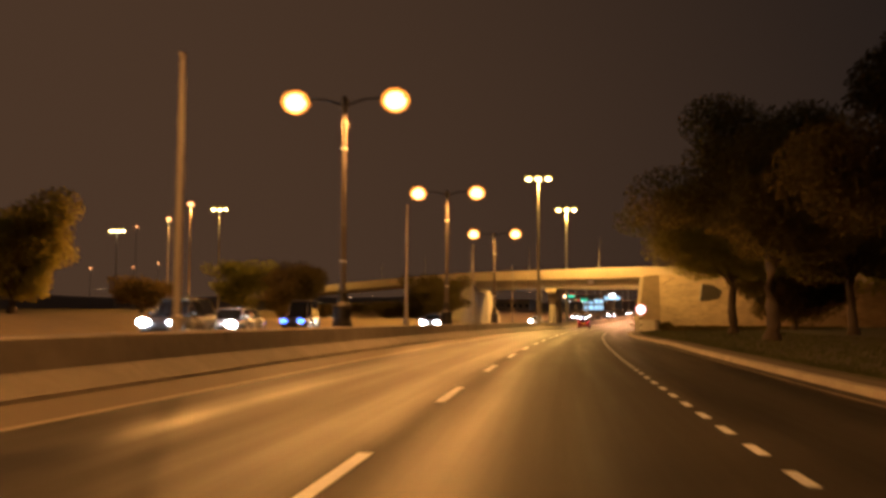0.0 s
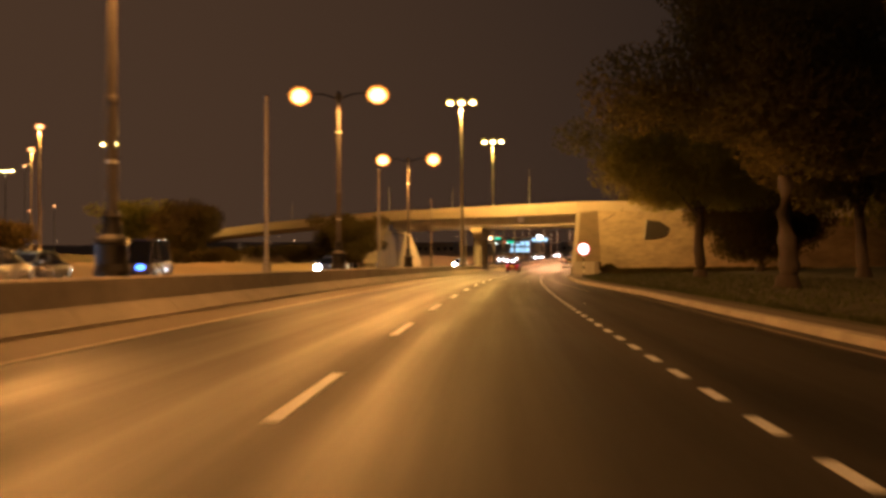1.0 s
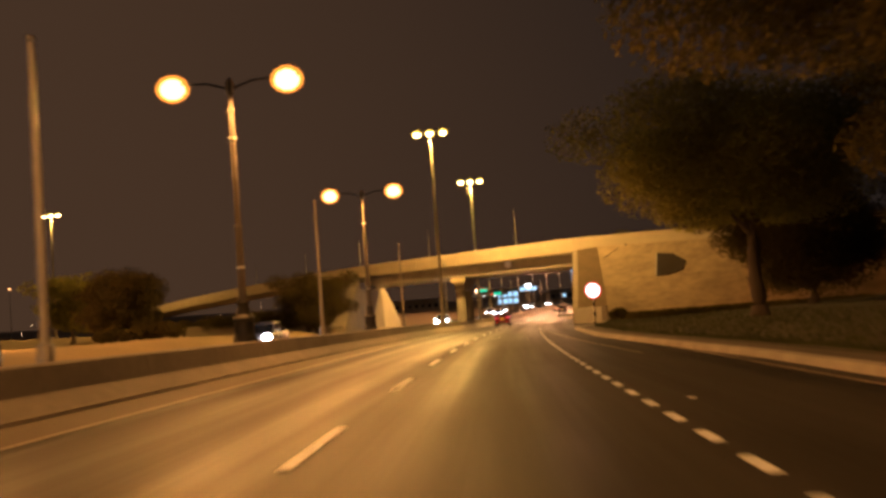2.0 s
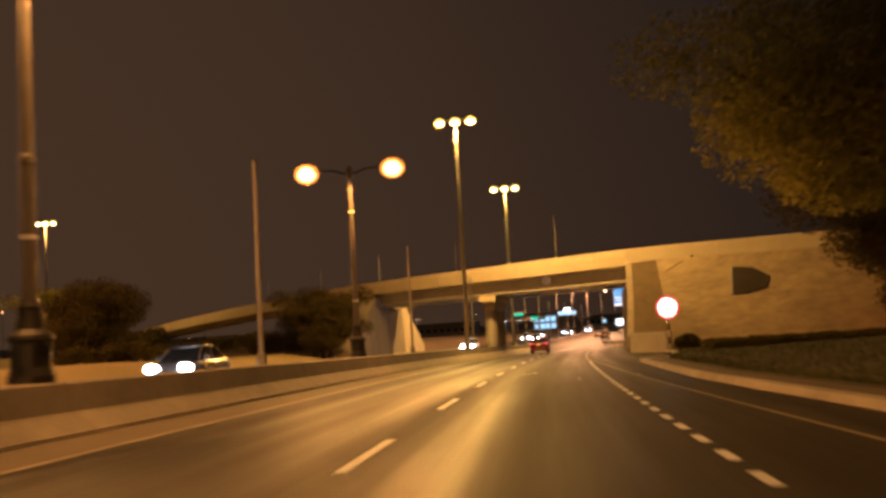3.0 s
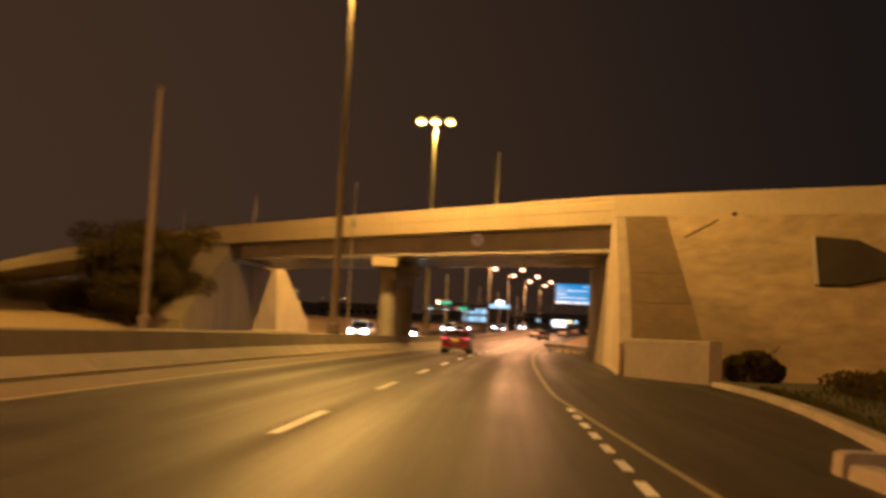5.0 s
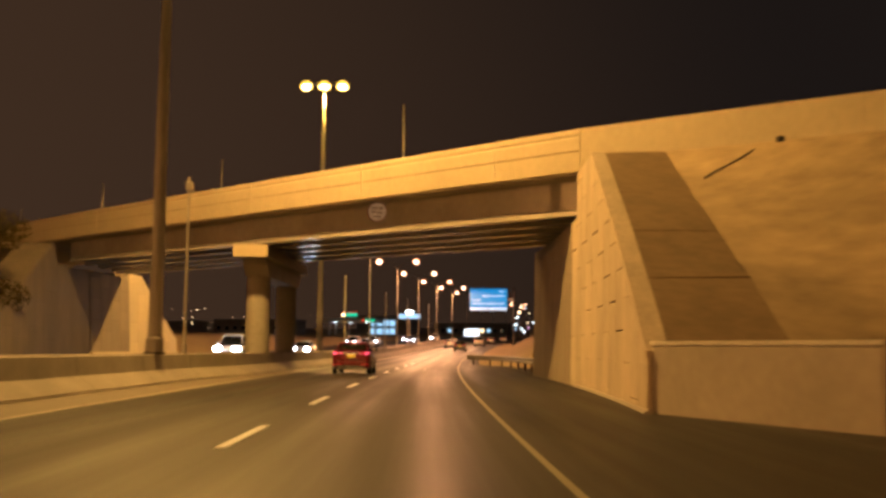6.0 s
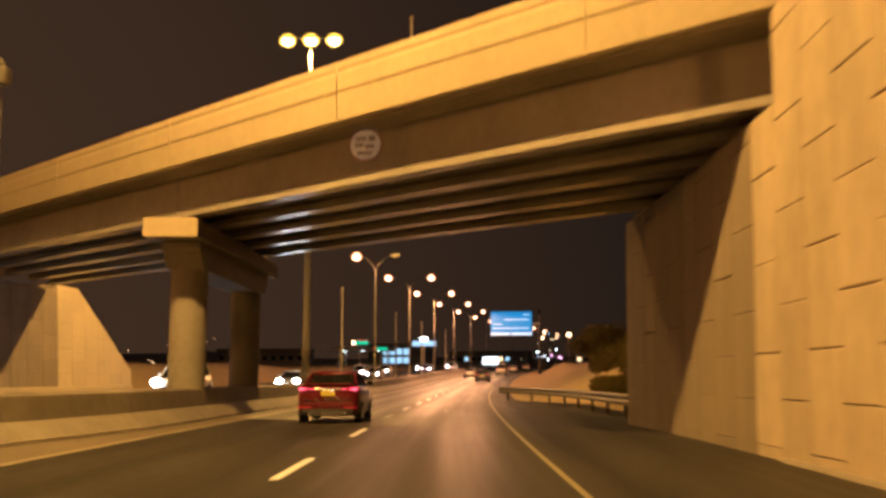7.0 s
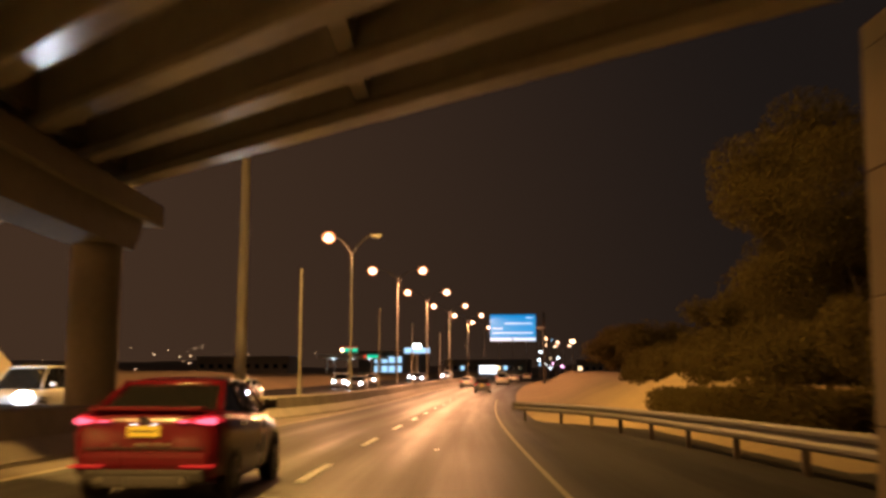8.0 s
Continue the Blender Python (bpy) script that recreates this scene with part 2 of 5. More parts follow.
# weak emission stands in for the traffic's headlights this retroreflective face sends back
sign_node = SIGN_OLD.node_tree.nodes["Principled BSDF"]
sign_node.inputs["Emission Color"].default_value, sign_node.inputs["Emission Strength"].default_value = (1.0, 0.74, 0.54, 1), 0.06
SIGN_INK = mat("faded_sign_ink", (0.34, 0.28, 0.25), 0.6, var=0.3, scale=8, stain=0.3, bump=0)
TYRE = mat("tyre_rubber", (0.018, 0.018, 0.018), 0.8, var=0.2, scale=12, stain=0.2, bump=0.2)
RIM = mat("alloy_rim", (0.45, 0.45, 0.46), 0.3, 0.9, var=0.1, scale=8, stain=0.15, bump=0)
CHROME = mat("chrome", (0.7, 0.7, 0.7), 0.12, 1.0, var=0.05, scale=8, stain=0.05, bump=0)
PLASTIC = mat("black_plastic", (0.022, 0.022, 0.023), 0.5, var=0.2, scale=15, stain=0.2, bump=0.1)
RED_CAR = mat("red_car_paint", (0.095, 0.002, 0.009), 0.28, 0.0, var=0.05, scale=20, stain=0.12, bump=0, coat=0.35)
WHITE_CAR = mat("white_car_paint", (0.70, 0.69, 0.66), 0.3, var=0.05, scale=20, stain=0.08, bump=0, coat=0.8)
GREY_CAR = mat("grey_car_paint", (0.10, 0.10, 0.105), 0.28, 0.4, var=0.05, scale=20, stain=0.1, bump=0, coat=0.8)
SILVER_CAR = mat("silver_car_paint", (0.40, 0.40, 0.41), 0.28, 0.6, var=0.05, scale=20, stain=0.1, bump=0, coat=0.8)
CAR_GLASS = glass_mat("car_glass", (0.012, 0.013, 0.014))
# the plate emits its own colour in place of light falling on it
PLATE_Y = glow("glowing_yellow_plate", (1.0, 0.52, 0.02), 0.62)
TAIL_ON = glow("tail_light_on", (1.0, 0.02, 0.04), 0.42)
TAIL_HOT = glow("tail_light_core", (1.0, 0.10, 0.16), 2.6)
# no lamp: the emission stands in for light caught by the reflectors
REFLECT_R = glow("glowing_red_reflector", (1.0, 0.02, 0.03), 0.35)
HEAD_ON = glow("headlight_on", (0.92, 0.95, 1.0), 90.0)
HEAD_FAR = glow("headlight_dipped", (0.80, 0.90, 1.0), 45.0)
HEAD_BLUE = glow("headlight_bluish", (0.06, 0.17, 1.0), 5.0)
LAMP_ON = bowl_mat("sodium_lamp_bowl", (1.0, 0.30, 0.03), 1.1, 0.25)
LAMP_CORE = glow("sodium_lamp_core", (1.0, 0.56, 0.19), 16.0)
FAR_CORE = glow("far_lamp_core", (1.0, 0.66, 0.42), 40.0)
MAST_CORE = glow("mast_lamp_core", (1.0, 0.70, 0.28), 110.0)
LAMP_FAR = bowl_mat("far_lamp_bowl", (1.0, 0.30, 0.09), 1.25, 0.2)
MAST_ON = bowl_mat("mast_lamp_lens", (1.0, 0.56, 0.06), 2.0, 0.3)
SIGN_W = glow("glowing_white", (1.0, 0.94, 0.88), 2.6)
SIGN_R = glow("glowing_sign_red", (1.0, 0.06, 0.04), 1.1)
BLUE_S = glow("lit_blue_sign", (0.006, 0.24, 0.58), 1.0)
BLUE_T = glow("lit_sign_lettering", (0.62, 0.85, 1.0), 1.0)


# ---- mesh helpers ----
def link(name, bm, material, parent=None, label="", smooth=False):
    me = bpy.data.meshes.new(name)
    bmesh.ops.recalc_face_normals(bm, faces=bm.faces)
    bm.to_mesh(me)
    bm.free()
    me.materials.append(material)
    if smooth:
        me.polygons.foreach_set("use_smooth", [True] * len(me.polygons))
    ob = new(name, me)
    if parent:
        ob.parent = parent
    if label:
        tagged(ob, label)
    return ob


part = link


def share(name, me, parent, m=None):
    ob = new(name, me)
    ob.parent = parent
    if m is not None:
        ob.matrix_basis = m
    return ob


def thing(name, label, category, m=None, group="", kind=""):
    ob = new(name)
    if m is not None:
        ob.matrix_basis = m
    return tagged(ob, label, category, group, kind)


def box(bm, x0, x1, y0, y1, z0, z1, bevel=0.0):
    r = bmesh.ops.create_cube(bm, size=1.0, matrix=Matrix.Translation(((x0 + x1) / 2, (y0 + y1) / 2, (z0 + z1) / 2)) @ Matrix.Diagonal((x1 - x0, y1 - y0, z1 - z0, 1)))
    if bevel:
        edges = list({e for v in r["verts"] for e in v.link_edges})
        bmesh.ops.bevel(bm, geom=edges, offset=bevel, segments=2, affect="EDGES", profile=0.6)
    return bm


def tube(bm, a, b, r0, r1, n=12):
    a, b = Vector(a), Vector(b)
    turn = (b - a).to_track_quat("Z", "Y").to_matrix().to_4x4()
    bmesh.ops.create_cone(bm, cap_ends=True, segments=n, radius1=r0, radius2=r1, depth=(b - a).length, matrix=Matrix.Translation((a + b) / 2) @ turn)
    return bm


def lathe(bm, rings, n=20, axis=None, hollow=False):
    """A turned shape: rings of (radius, height); hollow: a closed ring round the axis."""
    axis = axis or Matrix.Identity(4)
    loops = []
    for r, z in rings:
        loops.append([bm.verts.new(axis @ Vector((r * math.cos(2 * math.pi * k / n), r * math.sin(2 * math.pi * k / n), z))) for k in range(n)])
    for a, b in zip(loops, loops[1:] + loops[:1] if hollow else loops[1:]):
        for k in range(n):
            bm.faces.new((a[k], a[(k + 1) % n], b[(k + 1) % n], b[k]))
    if not hollow:
        bm.faces.new(loops[0][::-1])
        bm.faces.new(loops[-1])
    return bm


def loft(bm, loops, closed=True, caps=True):
    made = [[bm.verts.new(p) for p in loop] for loop in loops]
    n = len(made[0])
    for a, b in zip(made, made[1:]):
        for k in range(n if closed else n - 1):
            bm.faces.new((a[k], a[(k + 1) % n], b[(k + 1) % n], b[k]))
    if caps and closed:
        bm.faces.new(made[0][::-1])
        bm.faces.new(made[-1])
    return bm


def sweep(profile, s0, s1, step=4.0, closed=True, bm=None):
    """A cross-section of (d, z) carried along the road; a profile may be a function of s."""
    bm = bm or bmesh.new()
    n = max(1, round((s1 - s0) / step))
    loops = []
    for k in range(n + 1):
        s = s0 + (s1 - s0) * k / n
        loops.append([at(s, d, z) for d, z in (profile(s) if callable(profile) else profile)])
    return loft(bm, loops, closed, closed)


def disc(bm, centre, radius, thick, facing, n=28):
    turn = Vector(facing).to_track_quat("Z", "Y").to_matrix().to_4x4()
    bmesh.ops.create_cone(bm, cap_ends=True, segments=n, radius1=radius, radius2=radius, depth=thick, matrix=Matrix.Translation(centre) @ turn)
    return bm


def bent(bm, points, r0, r1, n=8):
    """A round tube through points."""
    pts = [Vector(p) for p in points]
    loops = []
    for k, p in enumerate(pts):
        way = (pts[min(k + 1, len(pts) - 1)] - pts[max(k - 1, 0)]).normalized()
        q = way.to_track_quat("Z", "Y")
        r = r0 + (r1 - r0) * k / (len(pts) - 1)
        loops.append([p + q @ Vector((r * math.cos(2 * math.pi * j / n), r * math.sin(2 * math.pi * j / n), 0)) for j in range(n)])
    return loft(bm, loops)


def lamp_light(name, place, colour, watts, size, fade=0.12):
    """A downward luminaire, which gives less and less light near the level."""
    ld = bpy.data.lights.new(name, "SPOT")
    ld.color, ld.energy, ld.shadow_soft_size = colour, watts, size
    ld.spot_size, ld.spot_blend = radians(179), fade
    ob = new(name, ld)
    ob.location = place
    return ob


# ---- ground and roads ----
def sand_height(s, d):
    """The sandy bank along the far side of the other carriageway, and the mound past the bridge."""
    z = -0.04
    if d < -21.5:
        near = min(1.0, max(0.0, (-21.5 - d) / 6))
        high = 1.7 if s < 190 else 3.5 - 2.0 * min(1.0, max(0.0, s - 215) / 110)
        z += high * near * (0.8 + 0.4 * noise.noise(Vector((s * 0.03, d * 0.05, 2)))) * (0 if 168 < s < 207 and d > -30 else 1)
    if d > 7.5 and s > 168:
        near = min(1.0, max(0.0, d - 8.7) / 3.0) * min(1.0, (s - 168) / 14) if s < 200 else min(1.0, max(0.0, d - 8.1) / 3.6)
        z += near * (1.9 + 0.8 * noise.noise(Vector((s * 0.045, d * 0.11, 5)))) * (1.0 if s < 330 else max(0.2, 1 - (s - 330) / 60))
    elif d > 9 and s < 168:
        z += min(0.35, (d - 9) * 0.03)
    return z


s_steps = [-90 + 6 * k for k in range(82)] + [410, 440, 480, 540, 640, 800, 1000, 1300, 1700, 2200]
d_steps = [-900, -500, -300, -200, -150, -110, -85, -65, -52, -44, -38, -34, -31, -28.5, -26, -24, -22.5, -21.4, -20.6, -14, -7, 0, 5, 7.4, 8.6, 9.6, 10.6, 12, 14, 17, 21, 26, 33, 42, 60, 90, 150, 300, 600, 900]
bm = bmesh.new()
grid = [[bm.verts.new(at(s, d, sand_height(s, d))) for d in d_steps] for s in s_steps]
for a, b in zip(grid, grid[1:]):
    for k in range(len(d_steps) - 1):
        bm.faces.new((a[k], a[k + 1], b[k + 1], b[k]))
ground = tagged(link("ground", bm, SAND, smooth=True), "sandy desert ground with low lit banks beside the highway", "ground", kind="structure")


def kerb_d(s):
    """The right-hand kerb: it draws in, then opens into a bay before the wall."""
    if s < 60:
        return 7.2
    if s < 86:
        return 7.2 - 1.2 * (s - 60) / 26
    return 6.0


def bay_d(s):
    """The kerb round the bay, from the island's nose to the wall's end."""
    u = min(1.0, max(0.0, (s - 107) / 19))
    return 7.0 + 2.05 * math.sin(u * math.pi / 2)


def rail_d(s):
    return 4.4 + 3.4 * (1 - math.exp(-max(0.0, 197.0 - s) / 8.0))


def apron(s):
    """Paved width behind the crash barrier."""
    return 0.5 + 1.6 * min(1.0, max(0.0, (194 - s) / 8))


road = tagged(link("road", sweep(lambda s: [(-6.95, -0.3), (11.0 if s > 106 else kerb_d(s) + 0.02, -0.3), (11.0 if s > 106 else kerb_d(s) + 0.02, 0), (-6.95, 0)], -60, 170, 2.0), ASPHALT), "dark worn asphalt carriageway shining under sodium lamps", "road", kind="structure")
road_far = tagged(link("road", sweep(lambda s: [(-6.95, -0.3), (max(5.3, rail_d(s) + apron(s)), -0.3), (max(5.3, rail_d(s) + apron(s)), 0), (-6.95, 0)], 170, 640, 2.5), ASPHALT), "dark worn asphalt carriageway climbing past the bridge", "road", kind="structure")
road_opposite = tagged(link("road", sweep([(-20.6, -0.3), (-8.0, -0.3), (-8.0, 0.35), (-20.6, 0.35)], -60, 640, 5.0), ASPHALT), "dark asphalt carriageway for the oncoming traffic", "road", kind="structure")
for r in (road, road_far, road_opposite):
    lay_out(r)
link("shoulder", sweep([(-6.9, 0.004), (-4.5, 0.004)], -60, 330, 4.0, closed=False), SHOULDER, road, "paler dusty shoulder beside the barrier")
link("edge_line", sweep([(-4.5, 0.008), (-4.32, 0.008)], -60, 330, 4.0, closed=False), PAINT_OLD, road, "worn pale edge line")


def yellow_d(s):
    if s < 90:
        return 4.75 + 0.035 * (90 - s)
    return 4.75 - 0.0265 * (s - 90) if s < 104 else max(3.73, 4.38 - 0.045 * (s - 104))


link("edge_line", sweep(lambda s: [(yellow_d(s) - 0.045, 0.008), (yellow_d(s) + 0.045, 0.008)], 66, 240, 2.0, closed=False), PAINT_YEL, road, "solid pale yellow edge line")
link("edge_line", sweep([(6.75, 0.006), (6.85, 0.006)], -40, 66, 4.0, closed=False), PAINT_OLD, road, "faint worn line along the kerb")

# lane markings
bm = box(bmesh.new(), -0.068, 0.068, 0, 3.55, 0.002, 0.010)
dash = link("lane_dash", bm, PAINT, road)
dash.matrix_basis = stand(-1.4, 0)
for k in range(1, 26):
    share("lane_dash", dash.data, road, stand(-1.4 + 9.9 * k, 0))
bm = box(bmesh.new(), -0.055, 0.055, -0.42, 0.42, 0.002, 0.010)
block = link("lane_block", bm, PAINT, road)


def block_s(n):
    """The blocks stand closer together towards the bridge."""
    return (1.98 - math.exp(-0.0036 * (n - 0.123))) / 0.0036


block.matrix_basis = stand(block_s(-197), 3.82)
for k in range(-196, -124):
    share("lane_block", block.data, road, stand(block_s(k), 3.82))

# reflective studs
STUD = mat("road_stud", (0.9, 0.92, 0.94), 0.4, var=0.1, scale=20, stain=0.1, bump=0)
bm = box(bmesh.new(), -0.045, 0.045, -0.045, 0.045, 0.001, 0.009, 0.003)
stud = link("road_stud", bm, STUD, road, "small pale raised road stud")
STUDS = ((90.1, 2.97), (90.75, 4.86), (52.4, 4.4), (97.5, 1.0), (97.2, 1.25), (97.6, 1.43), (175.1, 1.8))
stud.matrix_basis = stand(*STUDS[0])
for s, d in STUDS[1:]:
    share("road_stud", stud.data, road, stand(s, d))

# median barrier in precast lengths


def median(s):
    """The middle of the median."""
    u = min(1.0, max(0.0, (s - 190) / 24))
    return -7.15 + 1.1 * u * u * (3 - 2 * u)


barrier = tagged(new("median_barrier"), "long brown concrete safety barrier along the median", "barrier", kind="structure")
BARRIER_HALF = [(1.06, 0), (1.04, 0.08), (0.98, 0.10), (0.72, 0.30), (0.56, 0.42), (0.47, 0.92), (0.43, 0.96), (0.24, 0.97)]


def barrier_section(s):
    m = median(s)
    u = min(1.0, max(0.0, (s - 152) / 9), max(0.0, (194 - s) / 9))
    w = 0.72 * u * u * (3 - 2 * u)
    return [(m + x + w, z) for x, z in BARRIER_HALF] + [(m - x, z) for x, z in reversed(BARRIER_HALF)]


for k in range(66):
    s = -50 + 6 * k
    link("barrier_length", sweep(barrier_section, s, s + 5.97, 3.0), CONC_DARK, barrier)

# kerbs
kerb = tagged(new("kerb"), "pale concrete kerb stones along the verge", "kerb", kind="structure")
for k in range(129):
    s = -21.5 + k * 0.99
    link("kerb_stone", sweep(lambda s: [(kerb_d(s), 0), (kerb_d(s) + 0.03, 0.13), (kerb_d(s) + 0.06, 0.15), (kerb_d(s) + 0.28, 0.15), (kerb_d(s) + 0.28, 0)], s, s + 0.975, 1.0), KERB, kerb)
for k in range(22):
    s = 107.2 + k * 0.99
    link("kerb_stone", sweep(lambda s: [(bay_d(s), 0), (bay_d(s) + 0.03, 0.13), (bay_d(s) + 0.06, 0.15), (bay_d(s) + 0.28, 0.15), (bay_d(s) + 0.28, 0)], s, s + 0.975, 1.0), KERB, kerb)
nose = link("kerb_stone", sweep([(5.98, 0), (6.0, 0.22), (6.06, 0.25), (7.5, 0.25), (7.5, 0)], 106.3, 106.62, 1.0), KERB, kerb)
rubble = thing("rubble_stone", "dark broken stone lying on the kerb end", "stone", stand(108.3, 7.45, 0.16, 30))
bm = bmesh.new()
bmesh.ops.create_icosphere(bm, subdivisions=2, radius=0.22, matrix=Matrix.Diagonal((1.3, 0.9, 0.55, 1)))
for v in bm.verts:
    v.co += v.co.normalized() * 0.06 * noise.noise(v.co * 6)
link("stone", bm, mat("dark_stone", (0.05, 0.045, 0.04), 0.9), rubble)
path = tagged(link("pavement", sweep(lambda s: [(kerb_d(s) + 0.28, 0), (kerb_d(s) + 0.28, 0.135), (kerb_d(s) + 0.95, 0.135), (kerb_d(s) + 0.95, 0)], -22, 106.3, 3.0), DIRT), "narrow dusty paved strip behind the kerb", "pavement", kind="structure")
verge = tagged(link("verge", sweep(lambda s: [(kerb_d(s) + 0.95, 0), (kerb_d(s) + 0.95, 0.14), (14, 0.26), (28, 0.6), (46, 1.0), (46, 0)], -40, 106.3, 4.0), TURF), "dark grassy verge under the trees", "grass verge", kind="structure")
tagged(link("verge", sweep(lambda s: [(max(bay_d(s), 7.3) + 0.28, 0), (max(bay_d(s), 7.3) + 0.28, 0.14), (14, 0.26), (28, 0.6), (46, 1.0), (46, 0)], 106.6, 129.9, 2.0), TURF), "dark grassy verge before the bridge wall", "grass verge", kind="structure")

# ---- the overpass ----
# The deck crosses askew: its front edge runs along s = 157.95 - 1.03 d, and it climbs towards the far side.
DECK_W = 14.0
GIRDER_IN = 1.62  # the outer girders stand in the shade of the overhang


def soffit(d):
    """Height of the girders' underside."""
    if d > 7.65:
        return 6.0 - (d - 7.65) * 0.06
    if d > -24:
        return 6.0 + (7.65 - d) * 0.021
    return 6.665 - 0.0003 * (-24 - d) ** 2 - 0.004 * (-24 - d)


def deck_at(d, back, z):
    """A point of the bridge: d across the road, back metres along the road behind the front edge, z over the soffit."""
    p = at(157.95 - 1.03 * d + back, d)
    p.z = soffit(d) + z
    return p


def deck_sweep(profile, d0, d1, step=2.5):
    n = max(1, round(abs(d1 - d0) / step))
    return loft(bmesh.new(), [[deck_at(d0 + (d1 - d0) * k / n, b, z) for b, z in profile] for k in range(n + 1)])


bridge = thing("overpass", "yellow-lit concrete road bridge crossing the highway askew", "bridge", kind="structure")
link("deck", deck_sweep([(0.3, 1.30), (DECK_W - 0.3, 1.30), (DECK_W - 0.3, 1.62), (0.3, 1.62)], 46, -110), CONC, bridge, "concrete deck slab")
# the front and back parapets, cast in lengths with open joints
PARAPET_F = [(-0.02, 1.36), (-0.06, 2.05), (-0.10, 2.09), (-0.10, 2.52), (-0.06, 2.56), (-0.06, 2.60), (-0.10, 2.64), (-0.10, 2.80), (-0.04, 2.84), (0.30, 2.84), (0.34, 2.78), (0.34, 1.66), (0.34, 1.36)]
cuts = [46, 38, 30, 22, 14.5, 7.6, 4.81, -0.6, -6.4, -12.2, -18, -23.8, -30, -38, -46, -56, -66, -76, -86, -98, -110]
for a, b in zip(cuts, cuts[1:]):
    prof = PARAPET_F if a <= 7.7 else [(-0.10, 1.70), (-0.10, 2.80), (-0.04, 2.84), (0.30, 2.84), (0.34, 2.78), (0.34, 1.14), (0.0, 1.14)]
    link("parapet", deck_sweep(prof, a - 0.012, b + 0.012), PARAPET, bridge)
    link("parapet", deck_sweep([(DECK_W - x, z) for x, z in reversed(PARAPET_F)], a - 0.012, b + 0.012), PARAPET, bridge)
# girders: wide bottom flange, thin web
SECTION = [(-0.36, 0.0), (0.36, 0.0), (0.36, 0.20), (0.12, 0.34), (0.12, 1.10), (0.3, 1.30), (-0.3, 1.30), (-0.12, 1.10), (-0.12, 0.34), (-0.36, 0.20)]
EDGE_SECTION = [(-0.30, 0.0), (0.36, 0.0), (0.36, 0.2), (0.12, 0.34), (0.12, 1.30), (-0.06, 1.30), (-0.06, 0.26), (-0.30, 0.16)]
for k in range(5):
    back = GIRDER_IN + k * (DECK_W - 2 * GIRDER_IN) / 4
    for a, b in ((8.0, -6.585), (-6.615, -21.4)):
        sec = EDGE_SECTION if k == 0 else [(-x, z) for x, z in reversed(EDGE_SECTION)] if k == 4 else SECTION
        link("girder", deck_sweep([(back + x, z) for x, z in sec], a, b), GIRDER, bridge, "grey concrete bridge girder")
for d in (7.5, 0.6, -6.0, -7.0, -14.2, -21.4):
    link("diaphragm", deck_sweep([(GIRDER_IN, 0.35), (DECK_W - GIRDER_IN, 0.35), (DECK_W - GIRDER_IN, 1.27), (GIRDER_IN, 1.27)], d + 0.15, d - 0.15), GIRDER, bridge)
# round clearance sign on the front girder
bm = disc(bmesh.new(), (0, 0, 0), 0.43, 0.03, (0, -1, 0))
sp = deck_at(0.07, 1.2, 0.90)
clearance = thing("clearance_sign", "round faded white height sign fixed to the girder", "road sign", Matrix.Translation(sp) @ pose(0, 0, 0, 0, 0, -math.degrees(heading(159)) - 8))
link("plate", bm, SIGN_OLD, clearance)
ring = lathe(bmesh.new(), [(0.43, 0), (0.445, 0.02), (0.40, 0.03), (0.385, 0.012)], 28, Matrix.Rotation(radians(90), 4, "X"), True)
link("rim", ring, mat("faded_red_rim", (0.34, 0.2, 0.17), 0.6), clearance, "faded red rim")
for x0, x1, z0, z1 in ((-0.24, 0.02, 0.12, 0.20), (0.08, 0.24, 0.10, 0.22), (-0.26, -0.05, -0.04, 0.03), (0.0, 0.22, -0.08, 0.0), (-0.2, 0.16, -0.24, -0.17)):
    link("marking", box(bmesh.new(), x0, x1, -0.022, -0.016, z0, z1), SIGN_INK, clearance)
bm = bmesh.new()
tube(bm, (-0.1, 0.02, -0.1), (-0.1, 0.62, -0.1), 0.025, 0.025, 8)
link("bracket", bm, DARK_M, clearance)

# pier in the median: two round columns under a cap beam
pier = thing("bridge_pier", "concrete bridge pier with two round columns and a cap beam", "bridge pier", kind="structure")
for s in (167.72, 176.4):
    link("column", lathe(bmesh.new(), [(0.64, 0), (0.64, 0.9), (0.6, 0.95), (0.6, 4.9)], 28, stand(s, -6.53)), PIER, pier, "round concrete column", smooth=False)
link("cap_beam", sweep([(-7.38, 5.68), (-7.34, 5.64), (-5.74, 5.64), (-5.70, 5.68), (-5.70, 6.22), (-7.38, 6.22)], 165.40, 179.0, 2.0), PIER, pier, "long cap beam")
# added paler plate: light on the cap's end is put into its colour
link("cap_end", sweep([(-7.39, 5.68), (-7.35, 5.63), (-5.73, 5.63), (-5.69, 5.68), (-5.69, 6.23), (-7.39, 6.23)], 165.32, 165.40, 2.0), PARAPET, pier, "pale end plate, its colour standing for light on the cap")
link("haunch", sweep(lambda s: [(-6.53 - 0.62, 5.65), (-6.53 - 0.60, 4.80 + 0.9 * max(0, 167.2 - s, s - 177.3)), (-6.53 + 0.60, 4.80 + 0.9 * max(0, 167.2 - s, s - 177.3)), (-6.53 + 0.62, 5.65)], 166.6, 177.9, 0.3), PIER, pier, "rib under the cap beam")
for k in range(5):
    b = GIRDER_IN + k * (DECK_W - 2 * GIRDER_IN) / 4
    p = at(157.95 + 6.8 + b, -6.6)
    link("bearing", box(bmesh.new(), p.x - 0.3, p.x + 0.3, p.y - 0.3, p.y + 0.3, 6.21, 6.32), DARK_M, pier)


